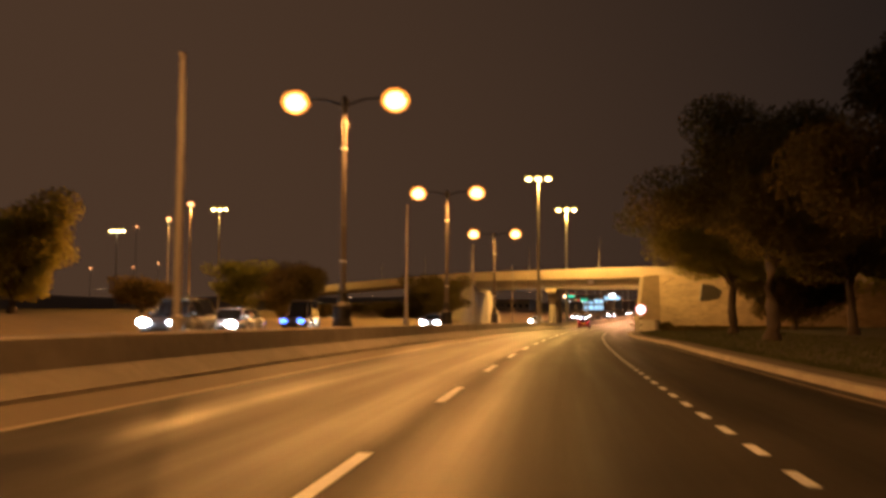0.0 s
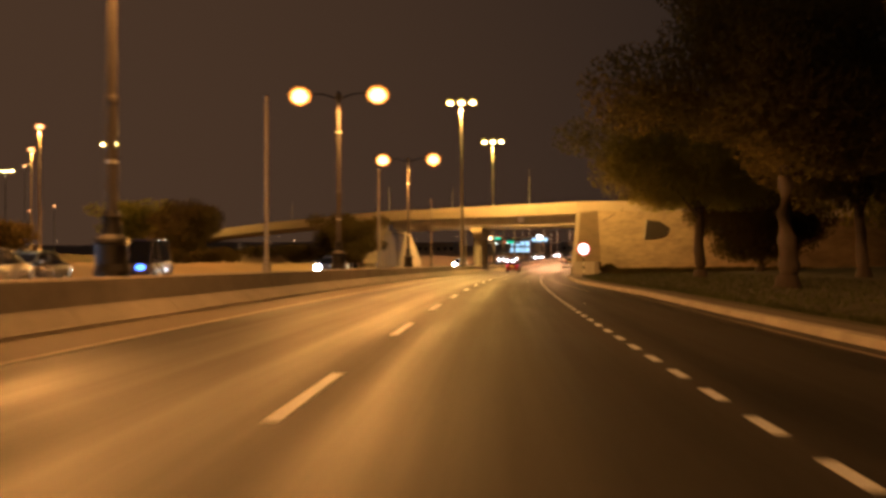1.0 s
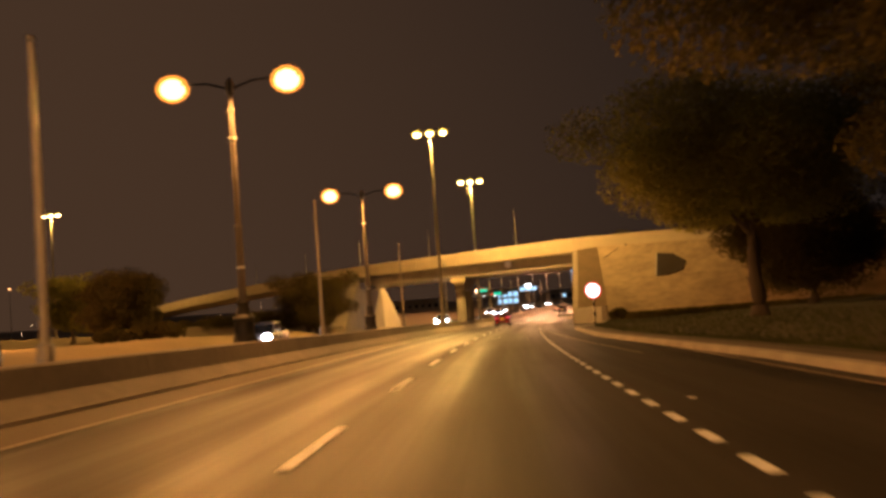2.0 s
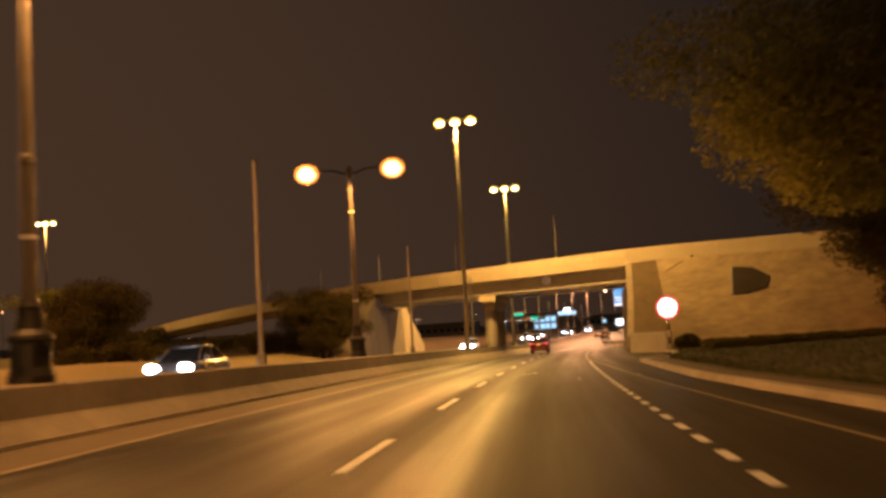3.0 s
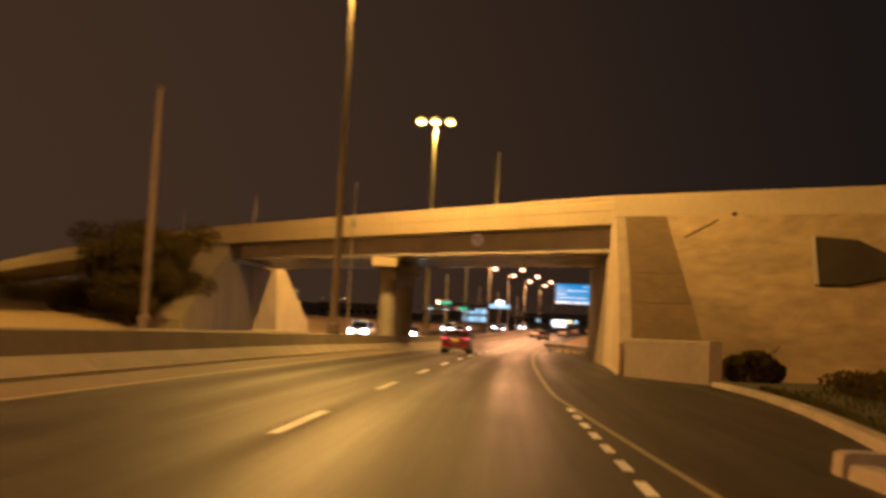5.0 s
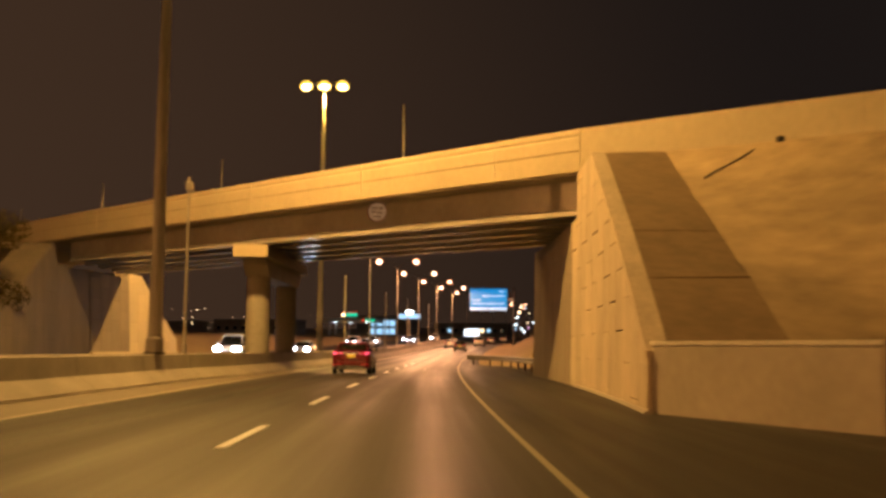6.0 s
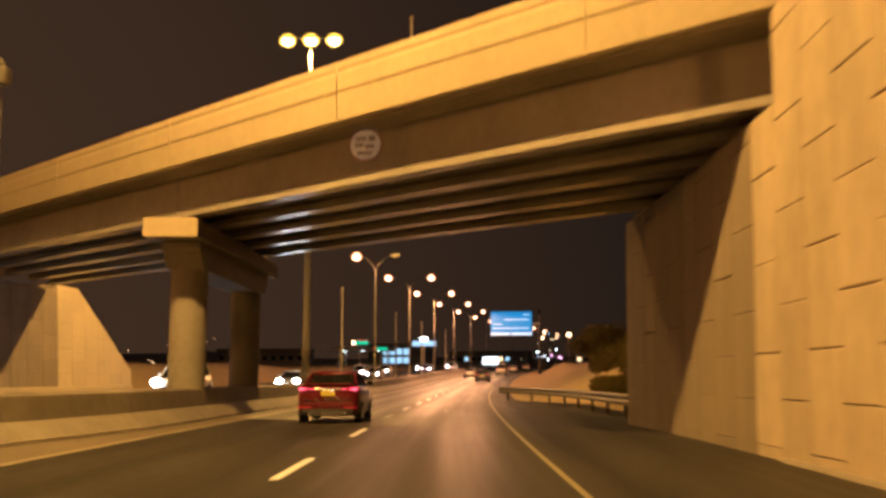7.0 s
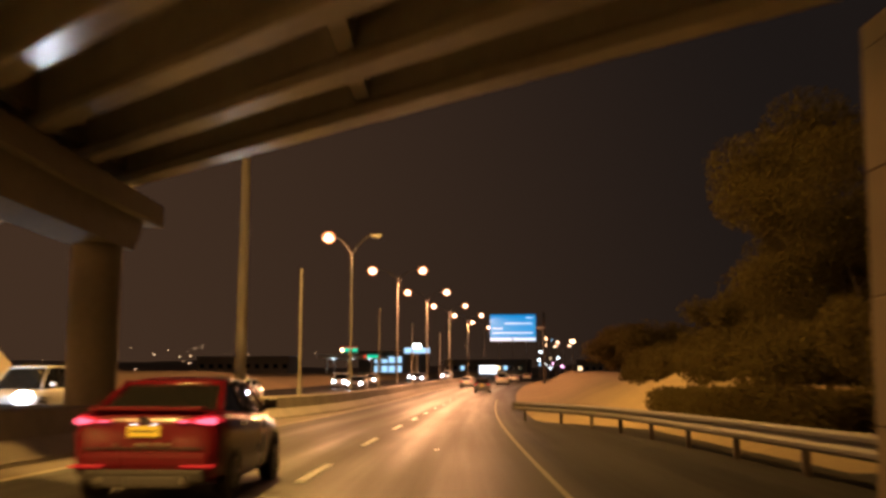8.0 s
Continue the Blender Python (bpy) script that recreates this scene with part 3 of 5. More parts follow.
# ---- retaining walls of staggered precast panels ----
def clip(poly, side):
    """Keeps the part of a convex (s, z) polygon where side(s, z) is not negative."""
    out = []
    for k, a in enumerate(poly):
        b = poly[(k + 1) % len(poly)]
        fa, fb = side(*a), side(*b)
        if fa >= 0:
            out.append(a)
        if (fa >= 0) != (fb >= 0):
            t = fa / (fa - fb)
            out.append((a[0] + t * (b[0] - a[0]), a[1] + t * (b[1] - a[1])))
    return out


def panel_wall(parent, s0, s1, z1, face, sign, limits, pitch=1.38, high=1.5, start=0.05, gap=0.03, material=PANEL):
    """Rectangular panels in columns staggered by half a height. face(s, z): the wall's d; sign: towards the road."""
    k, s = 0, s0
    while s < s1 - 0.05:
        e = min(s + pitch, s1)
        z = start - (high / 2 if k % 2 else 0)
        while z < z1:
            slot = gap if noise.noise(Vector((s * 1.7, z * 1.3, 4))) > -0.05 else min(gap, 0.005)
            poly = [(s + 0.006, max(z, -0.05) + slot), (e - 0.006, max(z, -0.05) + slot), (e - 0.006, min(z + high, z1)), (s + 0.006, min(z + high, z1))]
            for f in limits:
                poly = clip(poly, f) if poly else poly
            if len(poly) > 2 and poly[2][1] - poly[0][1] > 0.02:
                bm = bmesh.new()
                mid = (sum(p[0] for p in poly) / len(poly), sum(p[1] for p in poly) / len(poly))
                shrunk = [(mid[0] + (p[0] - mid[0]) * 0.965, mid[1] + (p[1] - mid[1]) * 0.975) for p in poly]
                proud = 0.075 + 0.012 * noise.noise(Vector((s * 3, z * 2, 1)))
                loft(bm, [[at(p[0], face(p[0], p[1]) + 0.02 * -sign, p[1]) for p in poly], [at(p[0], face(p[0], p[1]) + sign * (proud - 0.02), p[1]) for p in poly], [at(p[0], face(p[0], p[1]) + sign * proud, p[1]) for p in shrunk]])
                link("wall_panel", bm, material, parent)
            z += high
        s, k = e, k + 1


def batter(s, z):
    """The face of the wall beside the road: straight where the road bends, nearly upright."""
    return 7.52 - (s - 152.5) ** 2 / (450 if s < 152.5 else 470) + 0.012 * z


def wing_top(s):
    return min(7.3, 1.36 + (s - 135.4) * 0.53)


wall_right = thing("retaining_wall", "tall retaining wall of staggered concrete panels beside the road", "retaining wall", kind="structure")
nn = [135.1 + (150.3 - 135.1) * k / 14 for k in range(15)]
bm = loft(bmesh.new(), [[at(s, batter(s, 0) + 0.02, -0.1), at(s, batter(s, wing_top(s)) + 0.02, wing_top(s) - 0.05), at(s, batter(s, wing_top(s)) + 0.5, wing_top(s) - 0.05), at(s, batter(s, 0) + 2.2, -0.1)] for s in nn])
link("wall_core", bm, CONC_DARK, wall_right)
bm = loft(bmesh.new(), [[at(s, batter(s, wing_top(s)) - 0.10, wing_top(s) - 0.08), at(s, batter(s, wing_top(s)) - 0.10, wing_top(s) + 0.07), at(s, batter(s, wing_top(s)) + 0.36, wing_top(s) + 0.07), at(s, batter(s, wing_top(s)) + 0.36, wing_top(s) - 0.08)] for s in [135.0 + 11.6 * k / 8 for k in range(9)]])
link("coping", bm, PANEL, wall_right, "sloping concrete coping")
link("plinth", sweep(lambda s: [(batter(s, 0) - 0.17, 0), (batter(s, 0) - 0.15, 0.03), (batter(s, 0) - 0.08, 0.06), (batter(s, 0) + 0.03, 0.10), (batter(s, 0) + 0.03, 0)], 134.8, 150.2, 2.0), CONC_DARK, wall_right)
abutment = thing("abutment", "shadowed abutment wall under the bridge deck", "abutment wall", kind="structure")
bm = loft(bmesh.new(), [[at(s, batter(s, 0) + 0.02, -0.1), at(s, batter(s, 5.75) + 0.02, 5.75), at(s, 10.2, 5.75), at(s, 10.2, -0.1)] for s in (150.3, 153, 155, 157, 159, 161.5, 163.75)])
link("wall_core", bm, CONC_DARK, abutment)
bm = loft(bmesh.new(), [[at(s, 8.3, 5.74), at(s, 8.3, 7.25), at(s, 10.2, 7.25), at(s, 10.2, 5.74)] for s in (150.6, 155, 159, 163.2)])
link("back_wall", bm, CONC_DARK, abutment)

# low wall round the bay and the paved slope behind it
low = thing("low_wall", "low pale concrete wall at the foot of the slope", "low wall", kind="structure")


def low_d(s):
    u = max(0.0, 135.2 - s) / 6.2
    return 6.82 + 2.7 * u ** 1.1


bm = loft(bmesh.new(), [[at(s, low_d(s), -0.05), at(s, low_d(s), 1.28), at(s, low_d(s) + 0.05, 1.32), at(s, low_d(s) + 0.4, 1.32), at(s, low_d(s) + 0.4, -0.05)] for s in [129.8 + 5.85 * k / 8 for k in range(9)]])
link("wall_body", bm, CONC, low)
bm = loft(bmesh.new(), [[at(s, low_d(s) - 0.006, 1.32), at(s, low_d(s) + 0.03, 1.40), at(s, low_d(s) + 0.41, 1.40), at(s, low_d(s) + 0.41, 1.32)] for s in [129.8 + 5.85 * k / 8 for k in range(9)]])
link("coping", bm, CONC, low)


# sandstone-paved embankment in front of the approach, under the parapet
def slope_point(d, u):
    """The broad field right of the crease; u from the toe (0) to the parapet (1)."""
    top = deck_at(d, -0.05, 1.74)
    foot = at(136.1 - 0.35 * (d - 10), d, 1.4 - 0.9 * min(1.0, (d - 10) / 3))
    p = foot.lerp(top, u)
    p.z += 0.13 * noise.noise(Vector((p.x * 0.6, p.y * 0.6, p.z * 1.3))) * (1 if 0.02 < u < 0.98 else 0)
    return p


def corner_point(v, u):
    """The steep field between the wing wall's coping (v = 0) and the crease (v = 1)."""
    s1 = 135.4 + 11.3 * u
    a = at(s1, batter(s1, wing_top(s1)) + 0.35, wing_top(s1) + 0.064)
    return a.lerp(slope_point(10.0, u), v)


embank = thing("embankment", "sandstone-paved embankment slope below the bridge approach", "embankment", kind="structure")
for place, na, m in ((lambda a, u: corner_point(a, u), 8, SLOPE_B), (lambda a, u: slope_point(10 + 30 * a, u), 44, SLOPE_A)):
    bm = bmesh.new()
    nu = 16
    # the broad field runs on below its toe into the ground
    low_u = -0.16 if na > 8 else 0.0
    rows = [[bm.verts.new(place(a / na, low_u + (1 - low_u) * u / nu)) for u in range(nu + 1)] for a in range(na + 1)]
    for a, b in zip(rows, rows[1:]):
        for u in range(nu):
            bm.faces.new((a[u], a[u + 1], b[u + 1], b[u]))
    link("slope_paving", bm, m, embank, smooth=True)
# faint joints between the steep field's courses
for u in (0.24, 0.47, 0.7):
    link("stone_course", bent(bmesh.new(), [corner_point(v / 8, u) for v in range(9)], 0.012, 0.012, 6), SLOPE_B, embank)


def on_slope(d, u, lift):
    """A point lifted off the broad field."""
    p = slope_point(d, u)
    across, up = slope_point(d + 0.3, u) - p, slope_point(d, u + 0.02) - p
    n = across.cross(up).normalized()
    return p + n * (lift if n.z > 0 else -lift)


# dark solid painted as an unlit opening, with a concrete frame along one side
dark_patch = thing("opening_patch", "dark solid patch painted as a framed opening in the sandstone slope", "culvert")
HOLE = [(15.39, 0.818), (14.94, 0.492), (15.97, 0.495), (17.28, 0.56), (17.62, 0.688), (16.74, 0.802)]
bm = loft(bmesh.new(), [[on_slope(d, u, h) for d, u in HOLE] for h in (-0.3, 0.09)])
link("opening", bm, mat("painted_opening_shade", (0.026, 0.018, 0.011), 0.95, var=0.3, scale=3, stain=0.3, bump=0.3), dark_patch, "dark patch painted as an unlit opening")
bm = loft(bmesh.new(), [[on_slope(d - a, u, h) for a, h in ((0.0, -0.1), (0.0, 0.13), (0.16, 0.13), (0.16, -0.1))] for d, u in (HOLE[0], HOLE[1])])
link("frame", bm, CONC, dark_patch)
chute = thing("drain_chute", "shallow sandstone-lined drain chute running down the slope", "drain")
for w in (-0.17, 0.17):
    link("edge", loft(bmesh.new(), [[on_slope(14.9 - 0.29 * k + w + a, 0.44 - 0.042 * k, h) for a, h in ((-0.05, -0.1), (-0.04, 0.014), (0.04, 0.014), (0.05, -0.1))] for k in range(11)]), SLOPE_A, chute)
pipe = thing("drain_pipe", "dark thin drain pipe below the parapet", "pipe")
link("pipe_run", bent(bmesh.new(), [on_slope(12.1 - 0.4 * k, 0.965 - 0.045 * k, 0.03) for k in range(5)], 0.032, 0.032, 6), DARK_M, pipe)
link("outlet", box(bmesh.new(), -0.09, 0.09, -0.09, 0.09, -0.09, 0.09, 0.02), DARK_M, pipe).location = deck_at(12.75, -0.12, 1.74)

# far abutment across the other carriageway
wall_left = thing("retaining_wall", "far retaining wall of concrete panels with a lit sloping wing", "retaining wall", kind="structure")


def left_top(s):
    if s < 180:
        return 1.3 + (s - 169) * 0.6
    return 6.4 if s < 194 else 6.8 if s < 197.3 else max(1.2, 6.8 - (s - 197.3) * 0.54)


def left_face(s, z):
    return -21.5 - 0.05 * z


ls = [169 + 37.4 * k / 46 for k in range(47)]
bm = loft(bmesh.new(), [[at(s, left_face(s, 0), -0.1), at(s, left_face(s, 6), left_top(s)), at(s, -24, left_top(s)), at(s, -24, -0.1)] for s in ls])
link("wall_core", bm, PANEL_SHADE, wall_left)
# pale wing beside dark panels: where the light ends is set by colour
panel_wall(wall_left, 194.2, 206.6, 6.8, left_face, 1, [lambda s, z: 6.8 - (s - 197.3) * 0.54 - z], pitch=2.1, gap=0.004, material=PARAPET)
panel_wall(wall_left, 186.0, 194.2, 6.3, left_face, 1, [], pitch=2.05, gap=0.006, material=PANEL_SHADE)
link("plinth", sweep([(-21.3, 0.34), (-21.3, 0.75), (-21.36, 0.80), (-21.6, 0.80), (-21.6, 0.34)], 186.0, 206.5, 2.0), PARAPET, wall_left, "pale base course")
panel_wall(wall_left, 169.2, 180.0, 7.6, left_face, 1, [lambda s, z: 1.2 + (s - 169) * 0.6 - z], pitch=2.2, gap=0.012, material=PANEL_SHADE)

# ---- street lamps on the median ----
def street_lamp(m, top, reach, style, lit=(True, True), bowl=LAMP_ON, label="tall double-armed street lamp with glowing sodium heads on the barrier"):
    """style 0: stout pole with a drum base and level arms; 1: slim pole whose arms rise like a Y."""
    t = thing("street_lamp", label, "street lamp", m, group="street lamps along the median")
    bm = bmesh.new()
    if style == 0:
        lathe(bm, [(0.15, 2.2), (0.125, 5.0), (0.145, 5.02), (0.145, 5.15), (0.11, 5.2), (0.095, top - 1.0), (0.13, top - 0.98), (0.13, top - 0.85), (0.085, top - 0.8), (0.075, top - 0.1)], 14)
        link("pole", bm, LAMP_POLE, t)
        link("drum_base", lathe(bmesh.new(), [(0.30, 0.95), (0.42, 0.97), (0.42, 1.1), (0.36, 1.26), (0.36, 1.7), (0.42, 1.76), (0.40, 1.84), (0.26, 1.95), (0.20, 2.3), (0.24, 2.36), (0.18, 2.5)], 18), DARK_M, t, "dark ornamental drum base")
        link("crown", lathe(bmesh.new(), [(0.085, top - 0.35), (0.15, top - 0.3), (0.16, top + 0.1), (0.10, top + 0.2), (0.03, top + 0.28)], 12), LAMP_POLE, t, "flared pole head")
        for z in (3.6, top - 2.0):
            link("band", lathe(bmesh.new(), [(0.145, z), (0.145, z + 0.09)], 14), WHITE_P, t, "pale reflective band")
    else:
        lathe(bm, [(0.14, 1.1), (0.14, 1.5), (0.085, 1.6), (0.05, top - 1.5), (0.045, top - 1.1)], 12)
        link("pole", bm, POLE_M, t)
    # bowls drawn oversize so that their shape carries the lamps' glare
    size = (0.48, 0.45, 0.40, 1) if style else (0.62, 0.56, 0.50, 1)
    for k, sx in enumerate((-1, 1)):
        bm = bmesh.new()
        if style == 0:
            bent(bm, [(0, 0, top - 0.15), (sx * reach * 0.4, 0, top + 0.12), (sx * (reach - 0.35), 0, top + 0.16)], 0.05, 0.035, 8)
        else:
            bent(bm, [(0, 0, top - 1.25), (sx * 0.25, 0, top - 0.7), (sx * 0.8, 0, top - 0.15), (sx * (reach - 0.4), 0, top + 0.1)], 0.045, 0.035, 8)
        link("arm", bm, LAMP_POLE if style else DARK_M, t)
        bm = box(bmesh.new(), sx * reach - 0.42, sx * reach + 0.42, -0.17, 0.17, top + 0.06, top + 0.22, 0.05)
        head = link("lamp_head", bm, GALV, t, "grey lamp housing")
        bm = bmesh.new()
        bmesh.ops.create_uvsphere(bm, u_segments=16, v_segments=8, radius=1.0, matrix=Matrix.Translation((sx * reach, 0, top + 0.04)) @ Matrix.Diagonal(size if lit[k] else (0.34, 0.22, 0.12, 1)))
        link("bowl", bm, bowl if lit[k] else WHITE_P, head, "glowing sodium bowl" if lit[k] else "unlit glass bowl")
        if lit[k]:
            bm = bmesh.new()
            bmesh.ops.create_uvsphere(bm, u_segments=12, v_segments=8, radius=1.0, matrix=Matrix.Translation((sx * reach, 0, top + 0.02)) @ Matrix.Diagonal([(0.66 if style else 0.74) * c for c in size[:3]] + [1]))
            link("lamp_bulb", bm, FAR_CORE if style else LAMP_CORE, head, "white-hot lamp inside the bowl")
    return t


for s, top in ((44.0, 10.27), (75.7, 10.3), (106.6, 9.9)):
    m = stand(s, -7.2, 0)
    street_lamp(m, top, 2.12, 0)
    for sx in (-1, 1):
        lamp_light("sodium_lamp", m @ Vector((sx * 2.12, 0, top - 0.35)), SODIUM, STREET_W, 0.22, 0.2)
# two unseen lamps added round the start, whose light falls on the road there
m = stand(11.2, -7.2, 0)
street_lamp(m, 10.6, 2.12, 0)
for sx in (-1, 1):
    lamp_light("sodium_lamp", m @ Vector((sx * 2.12, 0, 10.25)), SODIUM, STREET_W, 0.22, 0.2)
m = stand(-21, -7.2, 0)
street_lamp(m, 10.6, 2.12, 0)
lamp_light("sodium_lamp", m @ Vector((0, 0, 10.2)), SODIUM, 1.3 * STREET_W, 0.3)
for k in range(12):
    s = 222 + 29.5 * k
    street_lamp(stand(s, -6.05, 0), 11.45 if k == 0 else 12.0, 1.65 if k == 0 else 2.45, 1, (True, k > 0), LAMP_FAR, "slim double-armed street lamp glowing orange along the median")
    if k < 5:
        lamp_light("sodium_lamp", stand(s, -6.05, 0) @ Vector((2.45 if k else -1.65, 0, 11.2)), SODIUM_FAR, (1.4 if k else 0.9) * STREET_W, 0.3)


# ---- high masts ----
def high_mast(m, top, base, label, power=0.0, count=3, wide=1.42, tilt=0.0):
    t = thing("high_mast", label, "light mast", m, group="high lighting masts")
    link("pole", lathe(bmesh.new(), [(0.30, base), (0.30, base + 0.5), (0.235, base + 0.55), (0.20, base + 6), (0.15, top - 4), (0.11, top + 0.2)], 16), POLE_M, t)
    link("base_plate", lathe(bmesh.new(), [(0.36, base - 0.02), (0.36, base + 0.05)], 16), DARK_M, t)
    link("crossbar", box(bmesh.new(), -wide - 0.2, wide + 0.2, -0.06, 0.06, top + 0.1, top + 0.22, 0.02), GALV, t)
    for k in range(count):
        x = (k - (count - 1) / 2) * wide * 2 / max(1, count - 1)
        head = link("floodlight", box(bmesh.new(), x - 0.38, x + 0.38, -0.3, 0.3, top + 0.0, top + 0.2, 0.05), GALV, t, "grey floodlight housing")
        # oversize lens, its coloured rim in place of glare
        bm = bmesh.new()
        bmesh.ops.create_uvsphere(bm, u_segments=16, v_segments=8, radius=1.0, matrix=Matrix.Translation((x, 0, top - 0.02)) @ Matrix.Diagonal((0.52, 0.48, 0.40, 1)))
        link("lens", bm, MAST_ON, head, "glowing yellow lens")
        bm = bmesh.new()
        bmesh.ops.create_uvsphere(bm, u_segments=12, v_segments=8, radius=1.0, matrix=Matrix.Translation((x, 0, top - 0.04)) @ Matrix.Diagonal((0.34, 0.31, 0.27, 1)))
        link("lamp_bulb", bm, MAST_CORE, head, "white-hot lamp inside the lens")
    if power:
        flood = lamp_light("mast_lamp", m @ Vector((0, 0, top - 0.7)), AMBER, power, 0.5, 0.45)
        flood.rotation_euler = (m.to_3x3() @ Matrix.Rotation(radians(tilt), 3, "X")).to_euler()
    return t


MAST_LABEL = "tall grey lighting mast carrying three glowing floodlights"
high_mast(stand(149.86, -6.77), 21.44, 0.97, MAST_LABEL, MAST_W)
high_mast(stand(194.6, -7.0), 21.7, 0.97, MAST_LABEL, 0.95 * MAST_W, tilt=14)
high_mast(stand(213.3, -85.6), 25.1, 1.5, "far lighting mast over the side roads", 0.5 * MAST_W)
high_mast(stand(286.3, -161.3), 26.9, 1.5, "far lighting mast over the side roads", 0, 4, 2.3)
for s, d, z in ((141, -58.9, 15.4), (112, -42.2, 14.0), (348, -202, 18.1), (309, -162, 17.7), (330, -206, 17), (269.3, -142.5, 26.5)):
    t = thing("street_lamp", "far side-road street lamp glowing orange", "street lamp", stand(s, d), group="side road lamps")
    link("pole", lathe(bmesh.new(), [(0.14, 1.0), (0.07, z)], 10), GALV, t)
    bm = bmesh.new()
    bmesh.ops.create_uvsphere(bm, u_segments=12, v_segments=8, radius=1.0, matrix=Matrix.Translation((0, 0, z)) @ Matrix.Diagonal((0.45, 0.35, 0.28, 1)))
    link("bowl", bm, LAMP_FAR, t, "glowing orange bowl")
    bm = bmesh.new()
    bmesh.ops.create_uvsphere(bm, u_segments=10, v_segments=6, radius=1.0, matrix=Matrix.Translation((0, 0, z)) @ Matrix.Diagonal((0.26, 0.22, 0.18, 1)))
    link("lamp_bulb", bm, LAMP_CORE, t)
    if s < 150:
        lamp_light("sodium_lamp", stand(s, d, z - 0.4).translation, SODIUM, 2.2 * STREET_W, 0.3)


# ---- plain slim poles on the barrier and on the bridge ----
def slim_pole(m, z0, z1, r, camera_top=False):
    t = thing("slim_pole", "slim pale tapered steel pole", "pole", m, group="slim poles")
    link("shaft", lathe(bmesh.new(), [(r * 1.7, z0), (r * 1.7, z0 + 0.35), (r, z0 + 0.4), (r * 0.62, z1)], 12), POLE_M, t)
    link("finial", lathe(bmesh.new(), [(r * 0.5, z1), (r * 1.0, z1 + 0.04), (r * 0.9, z1 + 0.12), (0.01, z1 + 0.16)], 10), GALV, t)
    if camera_top:
        link("sensor_box", box(bmesh.new(), -0.10, 0.16, -0.14, 0.14, z1 - 0.4, z1 - 0.05, 0.03), GALV, t, "small grey sensor box")
    return t


for s, z1, r in ((26.0, 7.55, 0.10), (59.6, 7.6, 0.10), (90.7, 7.6, 0.10), (123.4, 7.6, 0.09)):
    slim_pole(stand(s, -7.2), 0.96, z1, r)
slim_pole(stand(153.6, -6.7), 0.96, 7.45, 0.06, True)
for s in (204.5, 237, 264, 296):
    slim_pole(stand(s, median(s) + 0.15), 0.96, 7.3, 0.08)
for d, h in ((0.6, 5.6), (-12.5, 4.6), (-25.5, 4.8), (-38, 4.6), (-52, 4.4)):
    p = deck_at(d, DECK_W - 0.17, 2.8)
    slim_pole(pose(p.x, p.y, p.z), 0, h, 0.07)

# ---- round regulation sign on a banded post ----
sign = thing("round_sign", "round white regulation sign with red border on banded post", "road sign", stand(104.9, 7.25, 0, 4))
for k in range(6):
    link("post_band", lathe(bmesh.new(), [(0.05, 0.12 + 0.31 * k), (0.05, 0.12 + 0.31 * (k + 1))], 12), BLACK if k % 2 == 0 else WHITE_P, sign, "black band" if k % 2 == 0 else "white band")
turn = Matrix.Rotation(radians(90), 4, "X")
# face and border emit; this stands in for headlights thrown back by them
face = link("face", disc(bmesh.new(), (0, -0.02, 2.38), 0.50, 0.03, (0, -1, 0), 40), SIGN_W, sign, "white sign face glowing as if headlit")
link("border", lathe(bmesh.new(), [(0.425, 0.0), (0.425, 0.015), (0.515, 0.015), (0.515, -0.015)], 40, Matrix.Translation((0, -0.04, 2.38)) @ turn, True), SIGN_R, sign, "red border ring glowing as if headlit")
INK = mat("sign_black_ink", (0.025, 0.025, 0.025), 0.6, bump=0)
for x0, x1, z in ((-0.06, 0.02, 0.19), (0.0, 0.3, 0.17), (-0.28, -0.2, 0.22), (-0.3, -0.18, 0.02), (0.04, 0.3, 0.0), (-0.3, -0.16, -0.06), (0.02, 0.34, -0.08), (-0.28, -0.18, -0.14), (0.06, 0.24, -0.16)):
    link("marking", box(bmesh.new(), x0, x1, -0.052, -0.040, 2.335 + z, 2.385 + z), INK, face)
link("clamp", box(bmesh.new(), -0.08, 0.08, 0.0, 0.06, 2.0, 2.06, 0.01), GALV, sign)

# ---- blue direction sign on a cantilever past the bridge ----
gantry = thing("direction_sign", "large lit blue direction sign on a tall cantilever post", "road sign", stand(318.2, 0, 0))
link("post", lathe(bmesh.new(), [(0.3, -0.2), (0.3, 0.5), (0.22, 0.55), (0.17, 11.4)], 14, Matrix.Translation((8.2, 0.4, 0))), DARK_M, gantry)
link("beam", box(bmesh.new(), -0.2, 8.3, 0.2, 0.5, 8.8, 9.1, 0.03), GALV, gantry)
panel = link("panel", box(bmesh.new(), -0.3, 6.9, -0.02, 0.08, 7.42, 11.04, 0.02), BLUE_S, gantry, "glowing blue sign face")
panel2 = link("lower_panel", box(bmesh.new(), -0.3, 6.9, -0.02, 0.08, 6.9, 7.37, 0.02), glow("lit_pale_strip", (0.62, 0.80, 1.0), 1.1), gantry, "pale lower strip of the sign")
for x0, x1, z in ((5.4, 6.5, 10.45), (2.0, 6.4, 9.55), (0.1, 1.7, 8.75), (0.1, 6.4, 8.05)):
    link("lettering", box(bmesh.new(), x0, x1, -0.034, -0.024, z, z + 0.17), BLUE_T, panel, "pale unreadable lettering")
link("arrow", box(bmesh.new(), 3.1, 3.35, -0.034, -0.024, 6.98, 7.3), INK, panel2)
link("sign_frame", box(bmesh.new(), -0.4, 7.0, 0.08, 0.2, 6.8, 11.14, 0.02), DARK_M, gantry)

